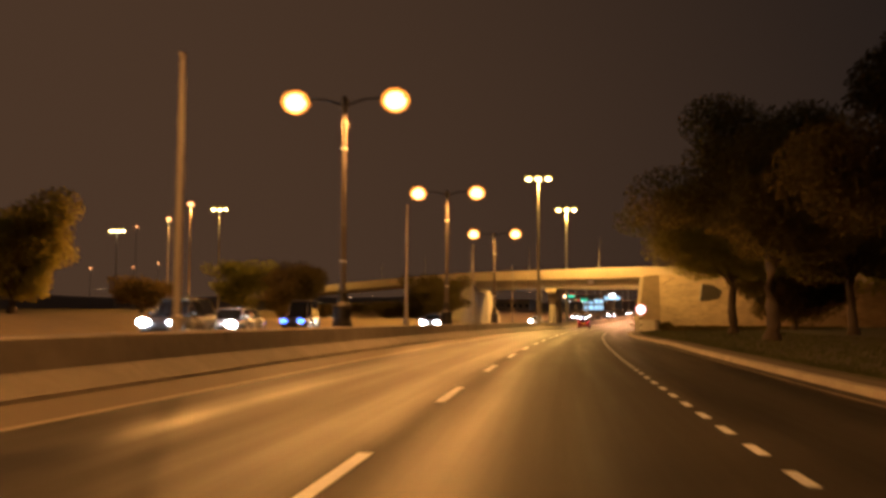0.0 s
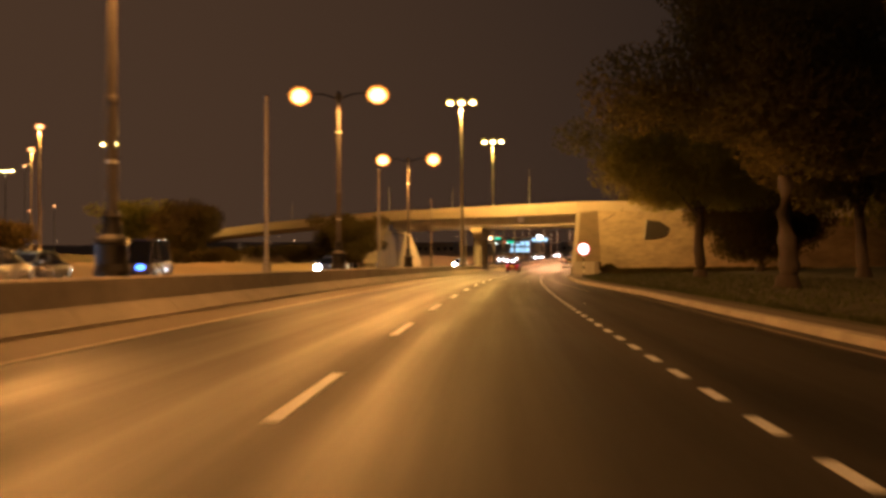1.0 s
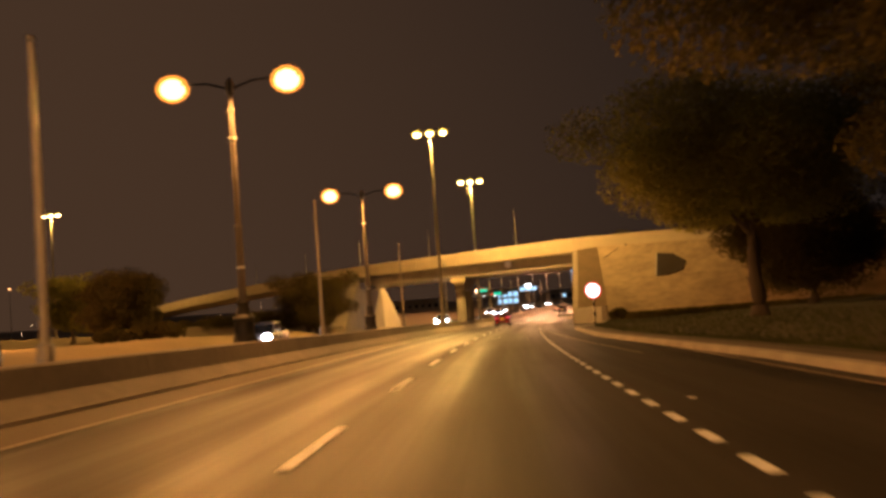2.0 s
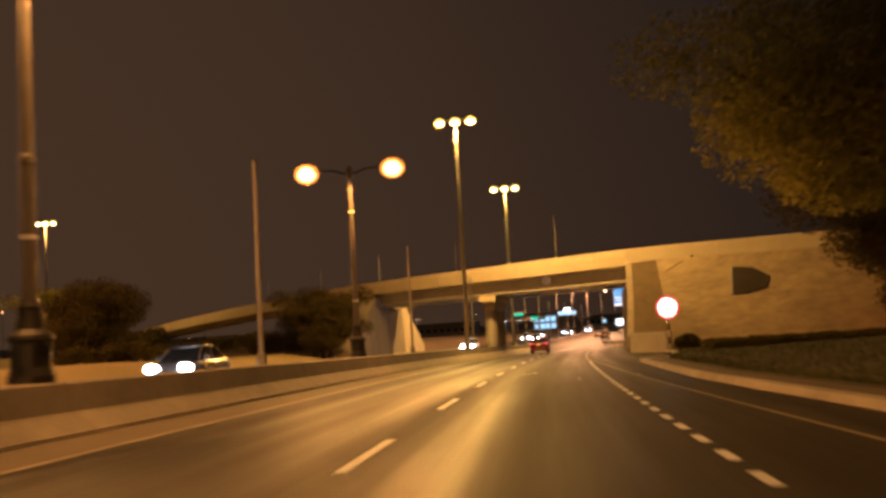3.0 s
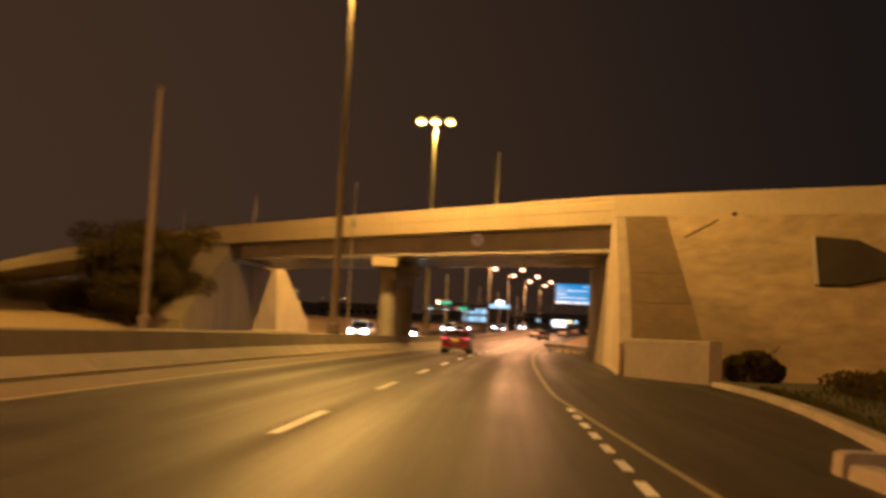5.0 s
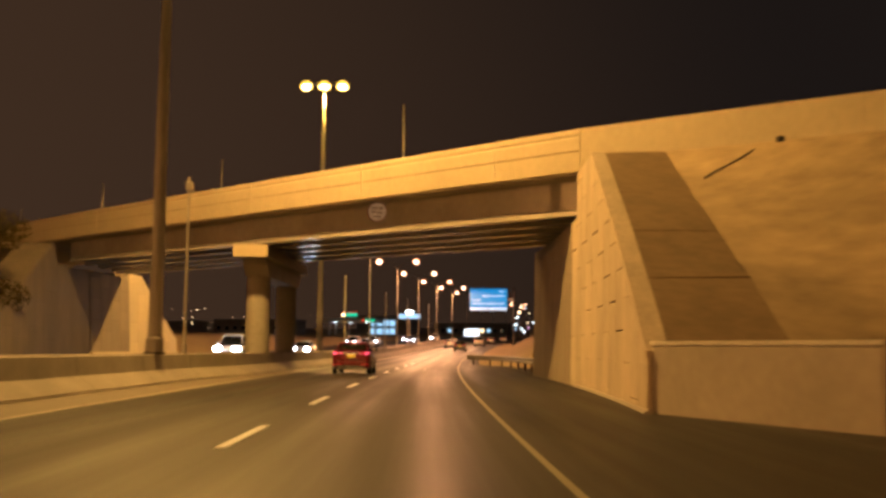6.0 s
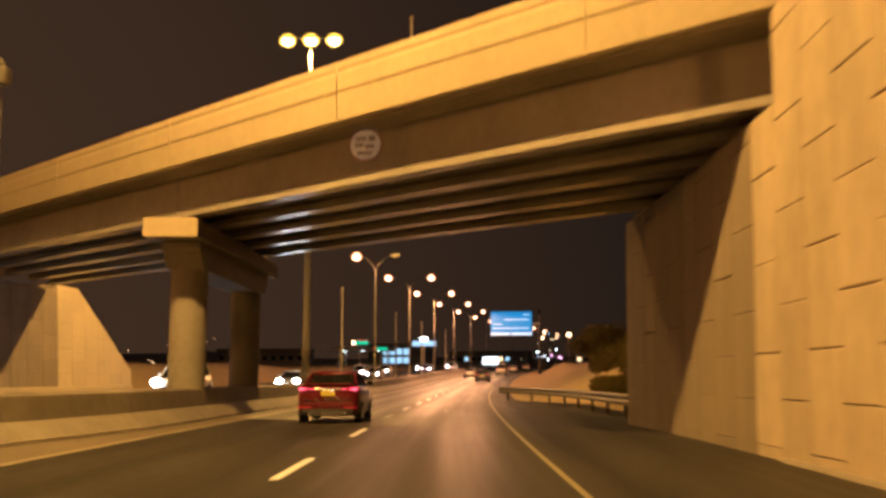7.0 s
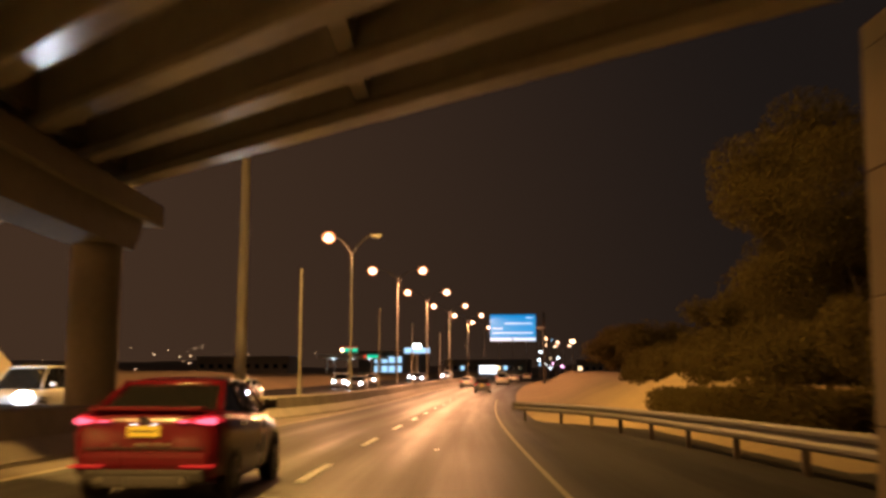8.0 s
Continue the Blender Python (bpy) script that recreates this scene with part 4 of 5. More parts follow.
# ---- crash barrier past the bridge ----
rail = thing("guard_rail", "galvanised steel crash barrier bending round the verge", "guard rail")


def beam_profile(s):
    d = rail_d(s)
    return [(d, 0.42), (d - 0.06, 0.47), (d - 0.06, 0.53), (d, 0.58), (d, 0.62), (d - 0.06, 0.67), (d - 0.06, 0.73), (d, 0.78), (d + 0.02, 0.78), (d + 0.02, 0.42)]


for k in range(9):
    a = 163.6 + k * 3.72
    link("beam", sweep(beam_profile, a, a + 3.75, 0.6), RAIL_M, rail, smooth=False)
for k in range(9):
    s = 164.2 + k * 4.0
    p = stand(s, rail_d(s) + 0.10)
    post = link("post", box(bmesh.new(), -0.06, 0.06, -0.05, 0.05, -0.1, 0.74, 0.008), RAIL_M, rail)
    post.matrix_basis = p
bm = bmesh.new()
loft(bm, [[at(197.05 + 0.25 * math.sin(a), 4.40 - 0.1 + 0.25 * (1 - math.cos(a)), z) for z in (0.42, 0.78)] for a in (0, 0.5, 1.0, 1.6, 2.2, 2.8)], closed=False)
link("terminal", bm, RAIL_M, rail, "rounded rail end")


# ---- trees and shrubs ----
def leaves(parent, clumps, count, size, material, seed, name="crown"):
    """Many small leaf faces scattered in clumps (centre, radii)."""
    rng = np.random.default_rng(seed)
    vol = np.array([c[1][0] * c[1][1] * c[1][2] for c in clumps])
    pick = rng.choice(len(clumps), count, p=vol / vol.sum())
    cen = np.array([c[0] for c in clumps])[pick]
    rad = np.array([c[1] for c in clumps])[pick]
    v = rng.normal(size=(count, 3))
    v /= np.linalg.norm(v, axis=1, keepdims=True)
    v *= (rng.random((count, 1)) ** 0.45)
    p = cen + v * rad
    a = rng.normal(size=(count, 3))
    a /= np.linalg.norm(a, axis=1, keepdims=True)
    b = np.cross(a, rng.normal(size=(count, 3)))
    b /= np.linalg.norm(b, axis=1, keepdims=True)
    k = size * (0.6 + 0.8 * rng.random((count, 1)))
    co = np.stack([p - a * k, p + b * k * 0.45, p + a * k, p - b * k * 0.45], 1).reshape(-1, 3)
    me = bpy.data.meshes.new(name)
    me.from_pydata(co.tolist(), [], (np.arange(count * 4).reshape(-1, 4)).tolist())
    me.materials.append(material)
    ob = new(name, me)
    ob.parent = parent
    return ob


def tree(m, height, spread_r, trunk_r, clear, label, seed, n_leaves=9000, leaf=0.16, material=None):
    rng = random.Random(seed)
    t = thing("tree", label, "tree", m, group="roadside trees")
    bm = bmesh.new()
    lean = Vector((rng.uniform(-0.06, 0.06), rng.uniform(-0.06, 0.06), 1))
    pts = [Vector((0, 0, -0.1))]
    for k in range(1, 6):
        pts.append(lean * (clear * k / 5) + Vector((rng.uniform(-0.1, 0.1), rng.uniform(-0.1, 0.1), 0)))
    bent(bm, pts, trunk_r * 1.25, trunk_r * 0.75, 12)
    lathe(bm, [(trunk_r * 1.9, -0.1), (trunk_r * 1.5, 0.15), (trunk_r * 1.15, 0.6)], 12)
    link("trunk", bm, BARK, t, "rough brown trunk", smooth=True)
    clumps = []
    for k in range(9):
        az = 2 * math.pi * k / 9 + rng.uniform(-0.3, 0.3)
        r = spread_r * rng.uniform(0.45, 0.85)
        start = pts[-1].lerp(pts[-2], rng.random() * 1.2)
        z1 = clear + (height - clear) * rng.uniform(0.25, 0.8)
        end = Vector((math.cos(az) * r, math.sin(az) * r, z1))
        sway = lambda f: start.lerp(end, f) + Vector((rng.uniform(-0.45, 0.45), rng.uniform(-0.45, 0.45), 0.9 * math.sin(f * math.pi) - 0.4 * f))  # noqa: E731
        mids = [sway(0.22), sway(0.45), sway(0.7)]
        link("limb", bent(bmesh.new(), [start] + mids + [end], trunk_r * rng.uniform(0.3, 0.55), 0.03, 8), BARK, t)
        tip = mids[1] + Vector((rng.uniform(-1.4, 1.4), rng.uniform(-1.4, 1.4), rng.uniform(0.6, 1.8)))
        link("branch", bent(bmesh.new(), [mids[0], mids[0].lerp(tip, 0.5) + Vector((0.2, -0.2, 0.1)), tip], trunk_r * 0.2, 0.02, 6), BARK, t)
        for j in range(3):
            c = start.lerp(end, 0.55 + 0.25 * j) + Vector((rng.uniform(-0.8, 0.8), rng.uniform(-0.8, 0.8), rng.uniform(-0.5, 0.6)))
            rr = spread_r * rng.uniform(0.20, 0.36)
            clumps.append(((c.x, c.y, c.z), (rr * 1.15, rr * 1.15, rr * rng.uniform(0.6, 0.9))))
    for k in range(7):
        rr = spread_r * rng.uniform(0.16, 0.26)
        az = rng.uniform(0, 6.28)
        clumps.append(((math.cos(az) * spread_r * 0.3, math.sin(az) * spread_r * 0.3, clear + rng.uniform(0.2, 1.6)), (rr * 1.3, rr * 1.3, rr * 0.7)))
    for k in range(6):
        rr = spread_r * rng.uniform(0.25, 0.4)
        clumps.append(((rng.uniform(-0.4, 0.4) * spread_r, rng.uniform(-0.4, 0.4) * spread_r, height - rr * rng.uniform(0.8, 1.6)), (rr, rr, rr * 0.8)))
    leaves(t, clumps, n_leaves, leaf, material or LEAF, seed)
    return t


def shrub(name, m, size, label, seed, count, leaf=0.09, material=None, category="shrub"):
    rng = random.Random(seed)
    t = thing(name, label, category, m)
    lx, ly, lz = size
    clumps = []
    for k in range(max(8, int(lx * ly * (2.4 if lz < 1.8 else 0.6)))):
        r = rng.uniform(0.35, 0.6) * min(lz, 2.2)
        clumps.append(((rng.uniform(-lx / 2, lx / 2), rng.uniform(-ly / 2, ly / 2), rng.uniform(0.3, 0.75) * lz), (r, r, min(r, lz * 0.45))))
    if category == "hedge":
        nx, ny = math.ceil(lx / 0.6), math.ceil(ly / 0.6)
        clumps = [(((i + 0.5) / nx * lx - lx / 2, (j + 0.5) / ny * ly - ly / 2, lz * rng.uniform(0.5, 0.6)), (0.55, 0.55, lz * rng.uniform(0.48, 0.58))) for i in range(nx) for j in range(ny)]
    for k in range(6):
        x, y = rng.uniform(-lx / 3, lx / 3), rng.uniform(-ly / 3, ly / 3)
        link("stem", bent(bmesh.new(), [(x, y, -0.1), (x + 0.1, y, lz * 0.3), (x + rng.uniform(-0.4, 0.4), y + 0.2, lz * 0.7)], 0.05, 0.015, 6), BARK, t)
    leaves(t, clumps, count, leaf, material or LEAF_DARK, seed, "foliage")
    return t


T1 = "large dark broad-crowned tree on the grass verge"
tree(stand(61.6, 12.9, 0.15), 14.5, 7.0, 0.36, 5.0, T1, 11, 70000, 0.11, LEAF_VERGE)
tree(stand(91.0, 14.4, 0.2), 13.0, 8.5, 0.34, 4.7, "tall tree whose lit olive crown hangs over the kerb", 12, 100000, 0.10)
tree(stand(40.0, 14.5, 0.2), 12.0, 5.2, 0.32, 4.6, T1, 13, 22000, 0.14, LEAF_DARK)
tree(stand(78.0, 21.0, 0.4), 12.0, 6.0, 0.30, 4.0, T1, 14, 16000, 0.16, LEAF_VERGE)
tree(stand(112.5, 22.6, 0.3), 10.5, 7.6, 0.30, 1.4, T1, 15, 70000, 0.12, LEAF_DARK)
tree(stand(101.0, 30.0, 0.6), 12.0, 6.0, 0.3, 3.8, T1, 16, 7000, 0.22)
tree(stand(62.0, 31.0, 0.6), 12.0, 6.0, 0.3, 3.8, T1, 17, 7000, 0.22)
tree(stand(18.0, 15.0, 0.2), 12.0, 5.4, 0.3, 4.6, T1, 18, 5000, 0.22)
# past the bridge
T2 = "dense olive-brown tree beside the slip of the bridge"
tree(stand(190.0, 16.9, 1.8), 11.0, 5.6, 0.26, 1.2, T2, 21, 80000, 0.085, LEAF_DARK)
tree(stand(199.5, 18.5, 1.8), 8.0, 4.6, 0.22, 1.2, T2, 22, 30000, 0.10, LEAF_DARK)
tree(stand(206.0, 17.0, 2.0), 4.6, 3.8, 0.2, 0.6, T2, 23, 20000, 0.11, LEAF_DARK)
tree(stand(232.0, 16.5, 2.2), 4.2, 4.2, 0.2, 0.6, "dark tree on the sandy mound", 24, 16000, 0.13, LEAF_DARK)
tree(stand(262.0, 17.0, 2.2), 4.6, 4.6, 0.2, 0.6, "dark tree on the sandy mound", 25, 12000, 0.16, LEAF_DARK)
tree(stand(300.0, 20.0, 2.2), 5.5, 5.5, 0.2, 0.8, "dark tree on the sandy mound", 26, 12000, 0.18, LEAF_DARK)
# across the highway
T3 = "dark bushy tree in front of the far bridge wall"
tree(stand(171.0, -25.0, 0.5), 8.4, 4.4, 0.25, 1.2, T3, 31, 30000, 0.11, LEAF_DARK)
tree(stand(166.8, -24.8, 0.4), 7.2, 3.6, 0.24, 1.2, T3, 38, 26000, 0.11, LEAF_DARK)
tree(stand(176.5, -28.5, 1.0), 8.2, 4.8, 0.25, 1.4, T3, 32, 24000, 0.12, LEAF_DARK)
tree(stand(189.8, -69.3, 1.6), 11.5, 7.0, 0.3, 2.4, "rounded lit tree beyond the other carriageway", 34, 9000, 0.28)
tree(stand(222.0, -74.0, 1.6), 5.5, 5.0, 0.3, 1.6, "dark tree below the bridge approach", 35, 7000, 0.28, LEAF_DARK)
tree(stand(90.0, -49.5, 1.6), 10.5, 6.2, 0.3, 1.8, "leafy tree lit from below beside the side road", 36, 22000, 0.2)
tree(stand(157.0, -45.5, 1.4), 9.0, 6.0, 0.3, 1.2, "tall dark tree beyond the other carriageway", 39, 22000, 0.17, LEAF_DARK)
tree(stand(128.0, -56.0, 1.6), 5.0, 4.5, 0.3, 1.6, "dark tree beyond the other carriageway", 37, 6000, 0.26, LEAF_DARK)
for k, (s, d, lx, ly, lz) in enumerate(((184, -35, 10, 7, 2.8), (194, -44, 12, 8, 3.0), (206, -55, 12, 8, 3.0), (220, -68, 13, 8, 2.8), (150, -40, 9, 6, 1.8))):
    shrub("shrub", stand(s, d, 1.4), (lx, ly, lz), "dark shrubs on the bank below the bridge approach", 40 + k, 5000, 0.2)
shrub("hedge", stand(120.8, 19.8, 0.15, 0), (18.0, 4.0, 0.62), "long dark clipped hedge at the foot of the slope", 50, 34000, 0.09, category="hedge")
shrub("shrub", stand(130.2, 10.4, 0.1), (1.4, 1.4, 1.0), "low dark shrub beside the low wall", 51, 9000, 0.08)
shrub("hedge", stand(181.8, 10.2, 0.3, 0), (1.6, 20.0, 1.05), "dark hedge behind the crash barrier", 52, 40000, 0.07, category="hedge")

for k, (s, d, lx, ly, lz) in enumerate(((181, 13.4, 4.2, 11, 2.4), (192, 13.6, 4.5, 12, 2.4), (204, 13.6, 4.0, 12, 2.2), (219, 14.6, 4.0, 14, 2.0))):
    shrub("shrub", stand(s, d, 1.1), (lx, ly, lz), "dark scrub covering the mound behind the hedge", 60 + k, 26000, 0.10)

# grass tufts near the kerb
rng = np.random.default_rng(3)
n = 26000
gs, gd = rng.uniform(0, 124, n), 7.2 + 12 * rng.random(n) ** 1.6
co = []
for s, d in zip(gs, gd):
    lo = (kerb_d(s) + 1.2) if s < 104.6 else (bay_d(s) + 0.35)
    d = max(d, lo + 0.05)
    p = at(s, d, 0.14 + max(0.0, (d - 8) * 0.02))
    a = rng.random() * 6.28
    w, h = 0.03, 0.06 + 0.10 * rng.random()
    ca, sa = math.cos(a) * w, math.sin(a) * w
    tip = (p.x + rng.normal() * 0.05, p.y + rng.normal() * 0.05, p.z + h)
    co += [(p.x - ca, p.y - sa, p.z - 0.02), (p.x + ca, p.y + sa, p.z - 0.02), tip]
me = bpy.data.meshes.new("grass")
me.from_pydata(co, [], np.arange(3 * n).reshape(-1, 3).tolist())
me.materials.append(GRASS)
tagged(new("grass", me), "short dark green grass on the verge", "grass", kind="stuff")


# ---- vehicles ----
def wheel(parent, x, y, r, width):
    axis = Matrix.Translation((x, y, r)) @ Matrix.Rotation(radians(90), 4, "Y")
    h = width / 2
    tyre = link("tyre", lathe(bmesh.new(), [(r * 0.62, -h), (r * 0.92, -h), (r, -h * 0.6), (r, h * 0.6), (r * 0.92, h), (r * 0.62, h)], 24, axis, True), TYRE, parent)
    bm = bmesh.new()
    out = 1 if x > 0 else -1
    lathe(bm, [(r * 0.62, -h * 0.9), (r * 0.62, h * 0.9)], 24, axis)
    for k in range(5):
        a = 2 * math.pi * k / 5
        tube(bm, (x + out * h * 0.95, y, r), (x + out * h * 0.95, y + math.cos(a) * r * 0.58, r + math.sin(a) * r * 0.58), 0.04, 0.03, 6)
    link("rim", bm, RIM, parent, "alloy rim")


def car(m, paint, label, L=4.55, W=1.80, H=1.44, tall=0.0, heads=None, tails=None, detail=False, boxy=False):
    """A saloon or estate; local y points forward, the origin lies on the road under its middle."""
    t = thing("car", label, "car", m, group="cars on the highway")
    w, belt = W / 2, (1.05 if detail else 0.92) + tall * 0.5
    deck_z = belt + (0.06 if not boxy else 0.10)
    st = [(-L / 2, 0.80, 0.40, belt - 0.12), (-L / 2 + 0.05, 0.92, 0.30, belt - 0.02), (-L / 2 + 0.22, 0.975, 0.24, deck_z), (-L / 2 + 0.7, 1.0, 0.20, deck_z), (-0.6, 1.0, 0.19, belt + 0.02), (0.5, 1.0, 0.19, belt), (L / 2 - 1.2, 0.995, 0.20, belt - 0.03), (L / 2 - 0.5, 0.96, 0.21, belt - 0.13), (L / 2 - 0.15, 0.88, 0.24, belt - 0.24), (L / 2, 0.72, 0.32, belt - 0.36)]
    loops = []
    for y, f, z0, z1 in st:
        hw, h = w * f, z1 - z0
        half = [(hw * 0.86, z0), (hw * 0.965, z0 + 0.10 * h), (hw * 0.99, z0 + 0.35 * h), (hw, z0 + 0.62 * h), (hw * 0.975, z0 + 0.82 * h), (hw * 0.90, z1 - 0.03), (hw * 0.70, z1), (hw * 0.3, z1 + 0.012)]
        loops.append([Vector((x, y, z)) for x, z in half] + [Vector((-x, y, z)) for x, z in reversed(half)])
    link("body", loft(bmesh.new(), loops), paint, t, smooth=True)
    # cabin: glass all round with a painted roof and pillars
    roof0 = -L / 2 + (1.35 if not boxy else 0.30)
    rear0 = -L / 2 + (0.58 if not boxy else 0.10)
    cab = [(rear0, 0.80, belt - 0.05, 0.80, belt + 0.06), (roof0, 0.86, belt - 0.05, 0.66, H - 0.06), (-0.35, 0.88, belt - 0.05, 0.68, H - 0.01), (0.35, 0.88, belt - 0.05, 0.66, H - 0.05), (1.25, 0.84, belt - 0.05, 0.78, belt + 0.0)]
    loops = []
    for y, fb, zb, ft, zt in cab:
        half = [(w * fb, zb), (w * (fb * 0.45 + ft * 0.55), zb + 0.55 * (zt - zb)), (w * ft, zt - 0.02), (w * ft * 0.85, zt)]
        loops.append([Vector((x, y, z)) for x, z in half] + [Vector((-x, y, z)) for x, z in reversed(half)])
    link("window_glass", loft(bmesh.new(), loops), CAR_GLASS, t, "dark tinted glass", smooth=False)
    roof = [(roof0 - 0.04, 0.68, H - 0.055), (roof0 + 0.3, 0.70, H - 0.015), (-0.3, 0.70, H + 0.012), (0.2, 0.69, H - 0.01), (0.42, 0.68, H - 0.05)]
    link("roof", loft(bmesh.new(), [[Vector((w * f * x, y, z + dz)) for x, dz in ((1.02, -0.06), (1.0, -0.005), (0.7, 0.02), (-0.7, 0.02), (-1.0, -0.005), (-1.02, -0.06))] for y, f, z in roof]), paint, t, smooth=True)
    for sx in (-1, 1):
        bm = bmesh.new()
        bent(bm, [(sx * w * 0.83, rear0 + 0.02, belt + 0.02), (sx * w * 0.76, (rear0 + roof0) / 2, (belt + H) / 2 - 0.02), (sx * w * 0.69, roof0, H - 0.05)], 0.055, 0.04, 6)
        link("pillar", bm, paint, t)
        link("pillar", bent(bmesh.new(), [(sx * w * 0.84, 1.2, belt + 0.0), (sx * w * 0.76, 0.8, (belt + H) / 2), (sx * w * 0.68, 0.38, H - 0.05)], 0.035, 0.03, 6), paint, t)
        link("pillar", bent(bmesh.new(), [(sx * w * 0.895, -0.2, belt), (sx * w * 0.81, -0.22, (belt + H) / 2 + 0.06), (sx * w * 0.70, -0.25, H - 0.02)], 0.03, 0.03, 6), PLASTIC, t)
        bm = box(bmesh.new(), sx * w * 1.03 - 0.10, sx * w * 1.03 + 0.10, 0.72, 0.84, belt + 0.02, belt + 0.17, 0.04)
        mirror = link("mirror", bm, PLASTIC if detail else paint, t)
        for y in (-L / 2 + 0.86, L / 2 - 0.86):
            wheel(t, sx * (w - 0.11), y, 0.32 + tall * 0.1, 0.21)
            bm = bmesh.new()
            ax = Matrix.Translation((sx * (w - 0.02), y, 0.34 + tall * 0.1)) @ Matrix.Rotation(radians(90), 4, "Y")
            lathe(bm, [(0.34, -0.02), (0.40, -0.02), (0.40, 0.015), (0.34, 0.015)], 24, ax, True)
            link("wheel_arch", bm, PLASTIC, t)
        for y in (-0.05, -0.95):
            link("door_handle", box(bmesh.new(), sx * w * 0.985 - 0.02, sx * w * 0.985 + 0.02, y - 0.1, y + 0.1, belt - 0.16, belt - 0.12, 0.01), CHROME if detail else paint, t)
    yr = -L / 2
    link("rear_bumper", box(bmesh.new(), -w * 0.80, w * 0.80, yr - 0.045, yr + 0.2, 0.24, 0.42, 0.05), PLASTIC, t, "black lower bumper")
    if detail:
        link("bumper_shell", box(bmesh.new(), -w * 0.86, w * 0.86, yr - 0.05, yr + 0.3, 0.40, 0.62, 0.07), paint, t)
        link("boot_lip", box(bmesh.new(), -w * 0.74, w * 0.74, yr + 0.02, yr + 0.30, deck_z - 0.02, deck_z + 0.035, 0.02), paint, t)
        link("badge", disc(bmesh.new(), (0, yr - 0.02, belt - 0.07), 0.055, 0.02, (0, -1, 0.1), 20), CHROME, t)
        link("lid_crease", box(bmesh.new(), -w * 0.78, w * 0.78, yr - 0.022, yr + 0.05, belt - 0.40, belt - 0.385, 0.006), PLASTIC, t, "dark gap below the boot lid")
        for x in (-0.12, 0.12):
            link("plate_lamp", box(bmesh.new(), x - 0.025, x + 0.025, yr - 0.03, yr + 0.01, belt - 0.122, belt - 0.108, 0.004), SIGN_W, t, "small lit plate lamp")
        for x0, x1 in ((-0.34, -0.30), (-0.10, 0.08), (0.12, 0.22), (0.25, 0.33)):
            link("lettering", box(bmesh.new(), x0, x1, yr - 0.028, yr - 0.012, belt - 0.36, belt - 0.33), CHROME, t, "small chrome lettering")
        for sx in (-1, 1):
            link("reflector", box(bmesh.new(), sx * w * 0.72 - 0.2, sx * w * 0.72 + 0.2, yr - 0.06, yr + 0.0, 0.435, 0.465, 0.008), REFLECT_R, t, "low red reflector strip")
            link("exhaust", lathe(bmesh.new(), [(0.045, 0), (0.045, 0.14)], 12, Matrix.Translation((sx * 0.5, yr + 0.03, 0.29)) @ Matrix.Rotation(radians(90), 4, "X")), CHROME, t)
        link("diffuser", box(bmesh.new(), -w * 0.62, w * 0.62, yr - 0.055, yr + 0.1, 0.20, 0.34, 0.03), GREY_CAR, t, "grey diffuser trim")
    plate = link("number_plate", box(bmesh.new(), -0.19, 0.19, yr - 0.035, yr + 0.01, belt - 0.26, belt - 0.13, 0.01), PLATE_Y if detail or tails else WHITE_P, t, "yellow number plate")
    for x0, x1 in ((-0.14, -0.08), (-0.05, 0.0), (0.02, 0.06), (0.08, 0.14)):
        link("marking", box(bmesh.new(), x0, x1, yr - 0.040, yr - 0.034, belt - 0.21, belt - 0.18), INK, plate)
    if tails:
        for sx in (-1, 1):
            bm = bmesh.new()
            xs = [(0.40, -0.008, 0.005), (0.58, 0.0, 0.022), (0.72, 0.02, 0.055), (0.84, 0.07, 0.065), (0.92, 0.16, 0.055), (0.965, 0.28, 0.015)]
            loft(bm, [[Vector((sx * w * x, yr + dy - 0.03, belt - 0.07 - h * 0.8)), Vector((sx * w * x, yr + dy - 0.03, belt - 0.07 + h)), Vector((sx * w * x, yr + dy + 0.10, belt - 0.07 + h)), Vector((sx * w * x, yr + dy + 0.10, belt - 0.07 - h * 0.8))] for x, dy, h in xs])
            tail = link("tail_light", bm, tails, t, "glowing red tail light")
            if detail:
                for wedge in (((0.42, 0.003), (0.50, 0.012), (0.58, 0.016)), ((0.67, 0.014), (0.77, 0.038), (0.88, 0.052), (0.925, 0.034))):
                    bm = bmesh.new()
                    loft(bm, [[Vector((sx * w * x, yr - 0.045 + 0.9 * max(0, x - 0.66) ** 1.6, belt - 0.08 + h * k)) + Vector((0, dy, 0)) for k, dy in ((-0.7, 0), (0.9, 0), (0.9, 0.03), (-0.7, 0.03))] for x, h in wedge])
                    link("bulb", bm, TAIL_HOT, tail, "bright lamp core")
    if heads:
        for sx in (-1, 1):
            # oversize ellipsoid: the headlight's glare is put into its size
            bm = bmesh.new()
            bmesh.ops.create_uvsphere(bm, u_segments=14, v_segments=8, radius=1.0, matrix=Matrix.Translation((sx * w * 0.70, L / 2 - 0.06, belt - 0.27)) @ Matrix.Diagonal((0.27, 0.14, 0.17, 1) if heads != HEAD_FAR else (0.16, 0.1, 0.1, 1)))
            link("headlight", bm, heads, t, "glaring headlight")
        link("grille", box(bmesh.new(), -w * 0.45, w * 0.45, L / 2 - 0.10, L / 2 + 0.02, 0.36, 0.54, 0.03), PLASTIC, t)
    return t


# the red saloon in the middle lane
car(stand(166.2, -1.4), RED_CAR, "glossy red saloon with glowing tail lights", 4.6, 1.83, 1.49, tails=TAIL_ON, detail=True)
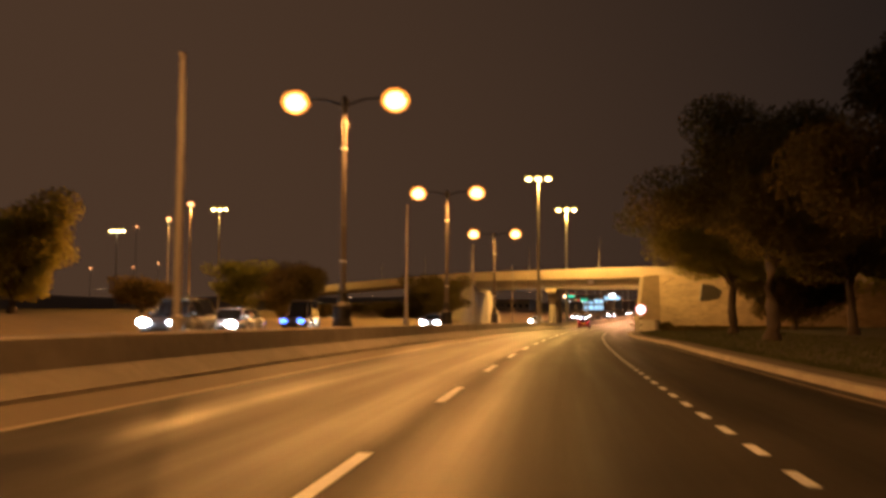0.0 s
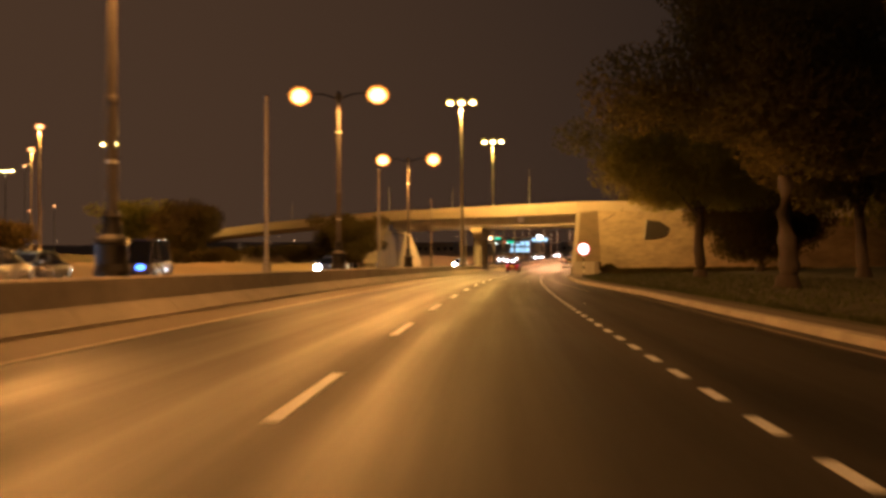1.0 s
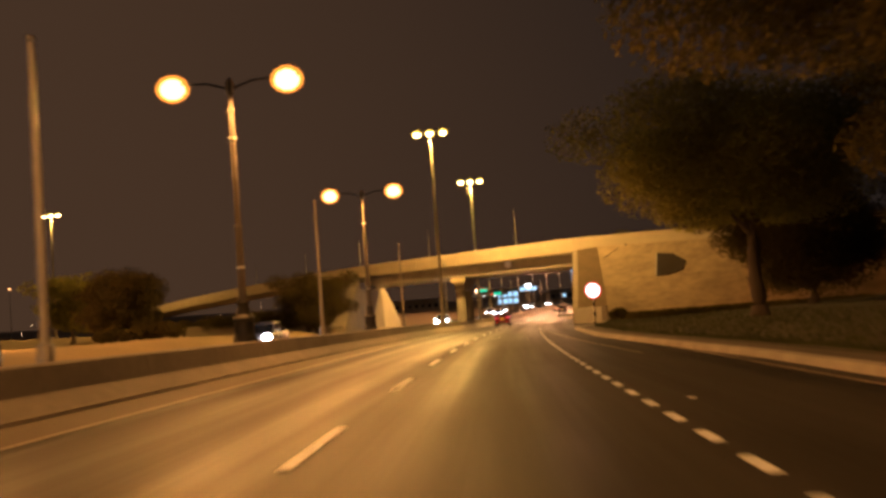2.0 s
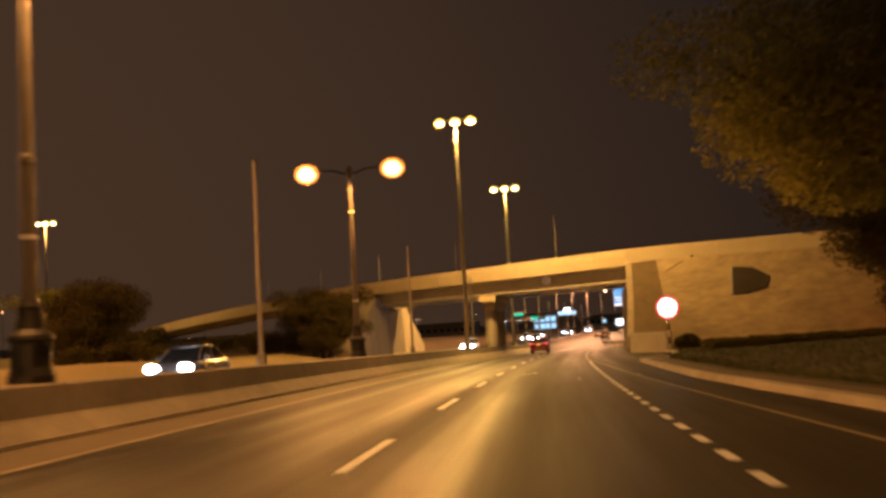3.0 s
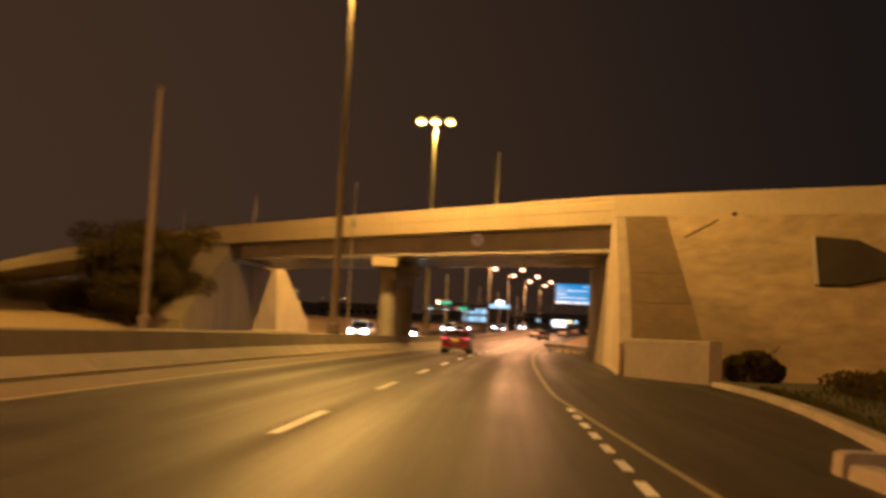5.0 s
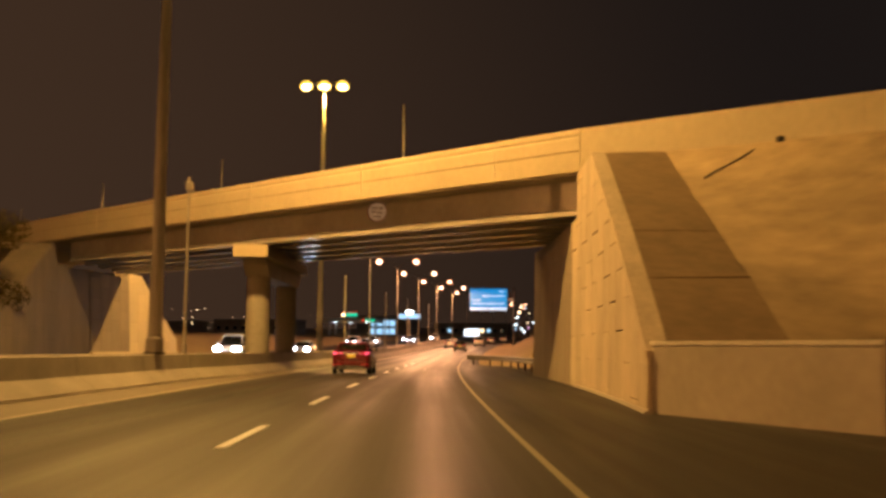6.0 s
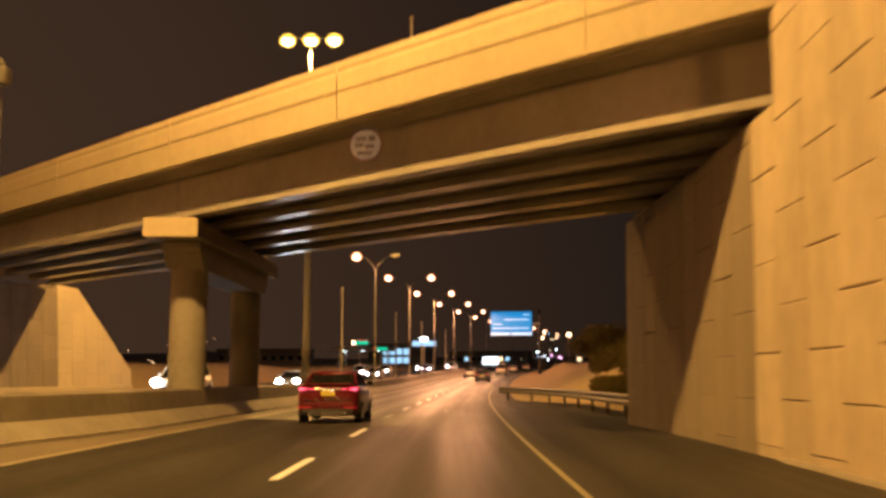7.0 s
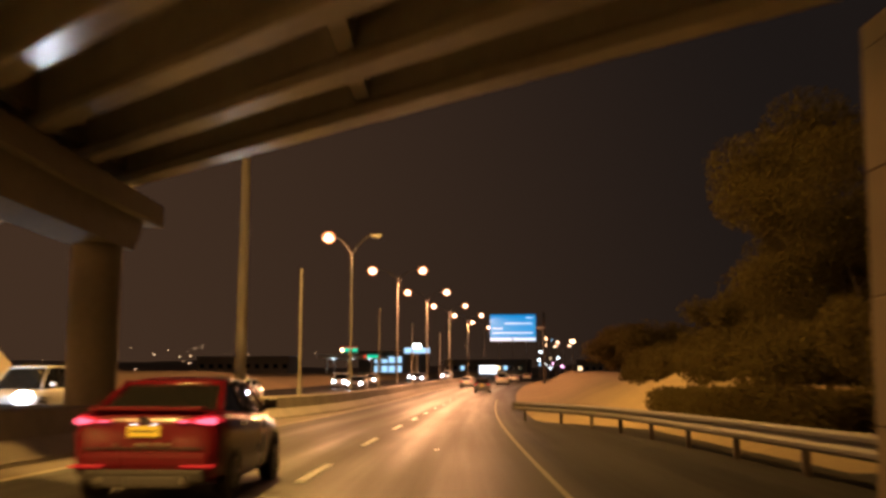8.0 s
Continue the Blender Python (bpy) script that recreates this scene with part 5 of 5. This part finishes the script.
# traffic ahead
car(stand(264.0, 1.7), GREY_CAR, "dark grey hatchback driving away uphill", 4.1, 1.75, 1.55, 0.1, tails=TAIL_ON, boxy=True)
car(stand(290.0, -1.6), SILVER_CAR, "silver saloon driving away uphill", tails=TAIL_ON)
car(stand(312.0, 2.0), WHITE_CAR, "white van driving away uphill", 4.6, 1.85, 1.9, 0.3, tails=TAIL_ON, boxy=True)
car(stand(346.0, 2.0), SILVER_CAR, "silver estate driving away uphill", tails=TAIL_ON, boxy=True)
car(stand(360.0, -1.8), GREY_CAR, "dark saloon driving away uphill", tails=TAIL_ON)
car(stand(380.0, 2.2), WHITE_CAR, "white saloon driving away uphill", tails=TAIL_ON)
# oncoming traffic
for s, d, paint, heads, boxy, h, label in (
    (43.7, -14.0, GREY_CAR, HEAD_ON, True, 1.75, "dark grey sport utility car with glaring headlights"),
    (51.0, -14.2, SILVER_CAR, HEAD_ON, False, 1.44, "silver saloon with glaring headlights"),
    (61.5, -17.5, GREY_CAR, HEAD_ON, False, 1.46, "dark saloon with glaring headlights"),
    (74.7, -17.6, GREY_CAR, HEAD_BLUE, True, 2.25, "tall dark van with bluish headlights"),
    (95.6, -11.4, GREY_CAR, HEAD_ON, False, 1.46, "dark saloon with glaring headlights"),
    (184.2, -11.2, WHITE_CAR, HEAD_ON, True, 1.7, "white estate with glaring headlights"),
    (213.0, -11.2, SILVER_CAR, HEAD_ON, False, 1.46, "silver saloon with glaring headlights"),
    (262.0, -11.5, SILVER_CAR, HEAD_FAR, False, 1.46, "silver saloon with glaring headlights"),
    (272.0, -15.0, WHITE_CAR, HEAD_FAR, True, 1.7, "white estate with glaring headlights"),
    (296.0, -15.4, WHITE_CAR, HEAD_FAR, False, 1.46, "white saloon with glaring headlights"),
    (318.0, -11.6, SILVER_CAR, HEAD_FAR, False, 1.46, "silver saloon with glaring headlights"),
    (335.0, -15.0, WHITE_CAR, HEAD_FAR, False, 1.46, "white saloon with glaring headlights"),
    (352.0, -11.4, WHITE_CAR, HEAD_FAR, True, 1.7, "white estate with glaring headlights"),
    (376.0, -15.0, SILVER_CAR, HEAD_FAR, False, 1.46, "silver saloon with glaring headlights"),
):
    car(stand(s, d, 0.35, 180), paint, label, H=h, tall=0.2 if boxy else 0.0, heads=heads, boxy=boxy)

# ---- distance: filling station, shops, hills ----
GREEN_G, RED_G = glow("green_canopy_light", (0.03, 0.8, 0.42), 0.8), glow("red_canopy_light", (1.0, 0.08, 0.03), 0.7)
COOL_G, WARM_G = glow("cool_shop_light", (0.45, 0.75, 1.0), 1.1), glow("warm_window_light", (1.0, 0.7, 0.35), 3.0)
DOT_W, DOT_O = glow("far_white_light", (0.85, 0.95, 1.0), 8.0), glow("far_orange_light", (1.0, 0.6, 0.3), 8.0)
WALL_FAR = mat("far_plaster", (0.26, 0.235, 0.21), 0.8, var=0.1, scale=1, stain=0.2, stain_scale=0.3, bump=0)
station = thing("filling_station", "filling station canopy edged with green and red light", "filling station", stand(415, -47))
for x, y in ((-6, 0), (6, 0), (-6, 7), (6, 7)):
    link("column", box(bmesh.new(), x - 0.2, x + 0.2, y - 0.2, y + 0.2, 0, 5.0, 0.02), WHITE_P, station)
canopy = link("canopy", box(bmesh.new(), -8, 8, -1.5, 9, 5.0, 5.9, 0.05), WHITE_P, station)
link("fascia", box(bmesh.new(), 5.2, 8.05, -1.58, -1.5, 5.1, 5.85), GREEN_G, canopy, "green light band")
link("fascia", box(bmesh.new(), 4.3, 5.1, -1.58, -1.5, 5.1, 5.85), RED_G, canopy, "red light band")
for x in (-5, 0, 5):
    link("downlight", box(bmesh.new(), x - 0.5, x + 0.5, 2, 3, 4.94, 5.0), DOT_W, canopy)
pylon = thing("pylon_sign", "tall green and red pylon sign", "sign", stand(400, -43))
link("post", box(bmesh.new(), -0.15, 0.15, -0.15, 0.15, 0, 6.6, 0.02), WHITE_P, pylon)
link("panel", box(bmesh.new(), -1.2, 2.2, -0.1, 0.1, 6.5, 7.4, 0.03), GREEN_G, pylon, "glowing green panel")
link("panel", box(bmesh.new(), -2.0, 2.2, -0.1, 0.1, 7.45, 7.65, 0.03), RED_G, pylon, "glowing red strip")
link("panel", box(bmesh.new(), -2.0, -1.3, -0.1, 0.1, 6.5, 7.4, 0.03), DOT_O, pylon, "bright orange panel")
shop = thing("shop_building", "low white shop building lit cool blue", "shop", stand(445, -44))
link("wall", box(bmesh.new(), -9, 9, 0, 14, 0, 7.0), WALL_FAR, shop)
link("roof", box(bmesh.new(), -9.4, 9.4, -0.4, 14.4, 7.0, 7.4), WALL_FAR, shop)
for k in range(4):
    for z in (1.4, 4.0):
        link("window", box(bmesh.new(), -4.2 + 2.1 * k, -2.5 + 2.1 * k, -0.05, 0.02, z, z + 1.8), COOL_G, shop, "lit shop window")
board = thing("billboard", "bright white roadside billboard", "billboard", stand(365, -19.5))
link("post", box(bmesh.new(), -0.2, 0.2, -0.2, 0.2, 0, 5.6, 0.02), GALV, board)
link("panel", box(bmesh.new(), -2.6, 2.6, -0.15, 0.15, 5.6, 6.7, 0.03), COOL_G, board, "glowing pale blue panel")
link("panel", box(bmesh.new(), -0.8, 0.8, -0.15, 0.15, 6.72, 7.5, 0.03), DOT_W, board, "bright white top panel")
board = thing("billboard", "bright white roadside billboard", "billboard", stand(450, -16))
link("post", box(bmesh.new(), -0.2, 0.2, -0.2, 0.2, 0, 1.2, 0.02), GALV, board)
link("panel", box(bmesh.new(), -2.4, 2.4, -0.15, 0.15, 0.9, 3.2, 0.03), glow("billboard_white", (0.9, 0.95, 1.0), 2.5), board, "glowing white panel")
for k, (s, d, w, h) in enumerate(((420, -78, 26, 5.5), (520, -30, 30, 6.0), (560, 12, 30, 7.0), (520, 48, 26, 6.0))):
    b = thing("building", "low dark building with a few lit windows", "building", stand(s, d), group="distant buildings")
    link("wall", box(bmesh.new(), -w / 2, w / 2, 0, 10, 0, h), WALL_FAR, b)
    link("roof", box(bmesh.new(), -w / 2 - 0.3, w / 2 + 0.3, -0.3, 10.3, h, h + 0.3), WALL_FAR, b)
    rr = random.Random(70 + k)
    for j in range(int(w / 2.6)):
        lit = rr.random() < 0.10
        link("window", box(bmesh.new(), -w / 2 + 0.8 + 2.6 * j, -w / 2 + 2.2 + 2.6 * j, -0.04, 0.02, h * 0.45, h * 0.45 + 1.3), (WARM_G if rr.random() < 0.6 else COOL_G) if lit else CAR_GLASS, b)
# bright shop fronts where the road vanishes
rr = random.Random(9)
PINK_G = glow("pink_shop_light", (1.0, 0.45, 0.75), 4.0)
for k in range(14):
    s = rr.uniform(385, 470)
    b = thing("shop_sign", "small bright shop sign far down the road", "sign", stand(s, 7.0 - (s - 380) * 0.07 + rr.uniform(-4.0, 4.0)), group="far shop signs")
    z = rr.uniform(2.2, 9.5)
    w = rr.uniform(0.12, 0.35)
    link("panel", box(bmesh.new(), -w, w, -0.1, 0.1, z, z + rr.uniform(0.25, 0.6), 0.02), (DOT_W, PINK_G, DOT_O, COOL_G, DOT_W, WARM_G)[k % 6], b)
    link("post", box(bmesh.new(), -0.08, 0.08, 0.1, 0.3, 0, z + 0.5), DARK_M, b)
far = thing("street_lamp", "far side-road street lamp glowing orange", "street lamp", stand(400, 11.2), group="side road lamps")
link("pole", lathe(bmesh.new(), [(0.14, 0.5), (0.07, 8.6)], 10), GALV, far)
bm = bmesh.new()
bmesh.ops.create_uvsphere(bm, u_segments=12, v_segments=8, radius=1.0, matrix=Matrix.Translation((0, 0, 8.7)) @ Matrix.Diagonal((0.6, 0.45, 0.4, 1)))
link("bowl", bm, DOT_O, far, "glowing orange bowl")

HILL = mat("far_hill", (0.30, 0.24, 0.18), 0.95, var=0.3, scale=0.03, stain=0.3, stain_scale=0.01, bump=0)
bm = bmesh.new()
rows = []
for a in range(61):
    az = radians(-70 + 140 * a / 60)
    col = []
    for r, lift in ((900, 0.0), (1050, 0.55), (1250, 1.0), (1700, 0.7)):
        h = 12 + 16 * (0.5 + 0.5 * noise.noise(Vector((a * 0.16, 3.0, 0)))) + 8 * noise.noise(Vector((a * 0.5, 7.0, r * 0.002)))
        col.append(bm.verts.new((r * math.sin(az), r * math.cos(az), 4 + lift * h)))
    rows.append(col)
for a, b in zip(rows, rows[1:]):
    for k in range(3):
        bm.faces.new((a[k], a[k + 1], b[k + 1], b[k]))
tagged(link("hills", bm, HILL, smooth=True), "low dark hills on the night horizon", "hills", kind="structure")
bm = bmesh.new()
rr = random.Random(5)
for k in range(46):
    az = radians(rr.choice((-18, -12, -7, -4, -2, -1, 0.5, 2.2, 9)) + rr.gauss(0, 0.9))
    r = rr.uniform(820, 880)
    z = rr.uniform(9, 27)
    bmesh.ops.create_icosphere(bm, subdivisions=1, radius=rr.uniform(0.14, 0.32), matrix=Matrix.Translation((r * math.sin(az), r * math.cos(az), z)))
tagged(link("town_lights", bm, DOT_O), "scattered small town lights on the far hills", "lights", kind="stuff")

# ---- wall panels, last ----
panel_wall(wall_right, 135.0, 151.68, 7.3, batter, -1, [lambda s, z: 1.28 + (s - 135.4) * 0.53 - z, lambda s, z: (5.75 if s > 150.29 else 7.4) - z], pitch=1.39, start=-0.57, gap=0.019)
# these panels carry the deck's shade in their colour
panel_wall(abutment, 151.68, 163.75, 5.75, batter, -1, [], pitch=1.39, start=-0.57, gap=0.008, material=PANEL_SHADE)
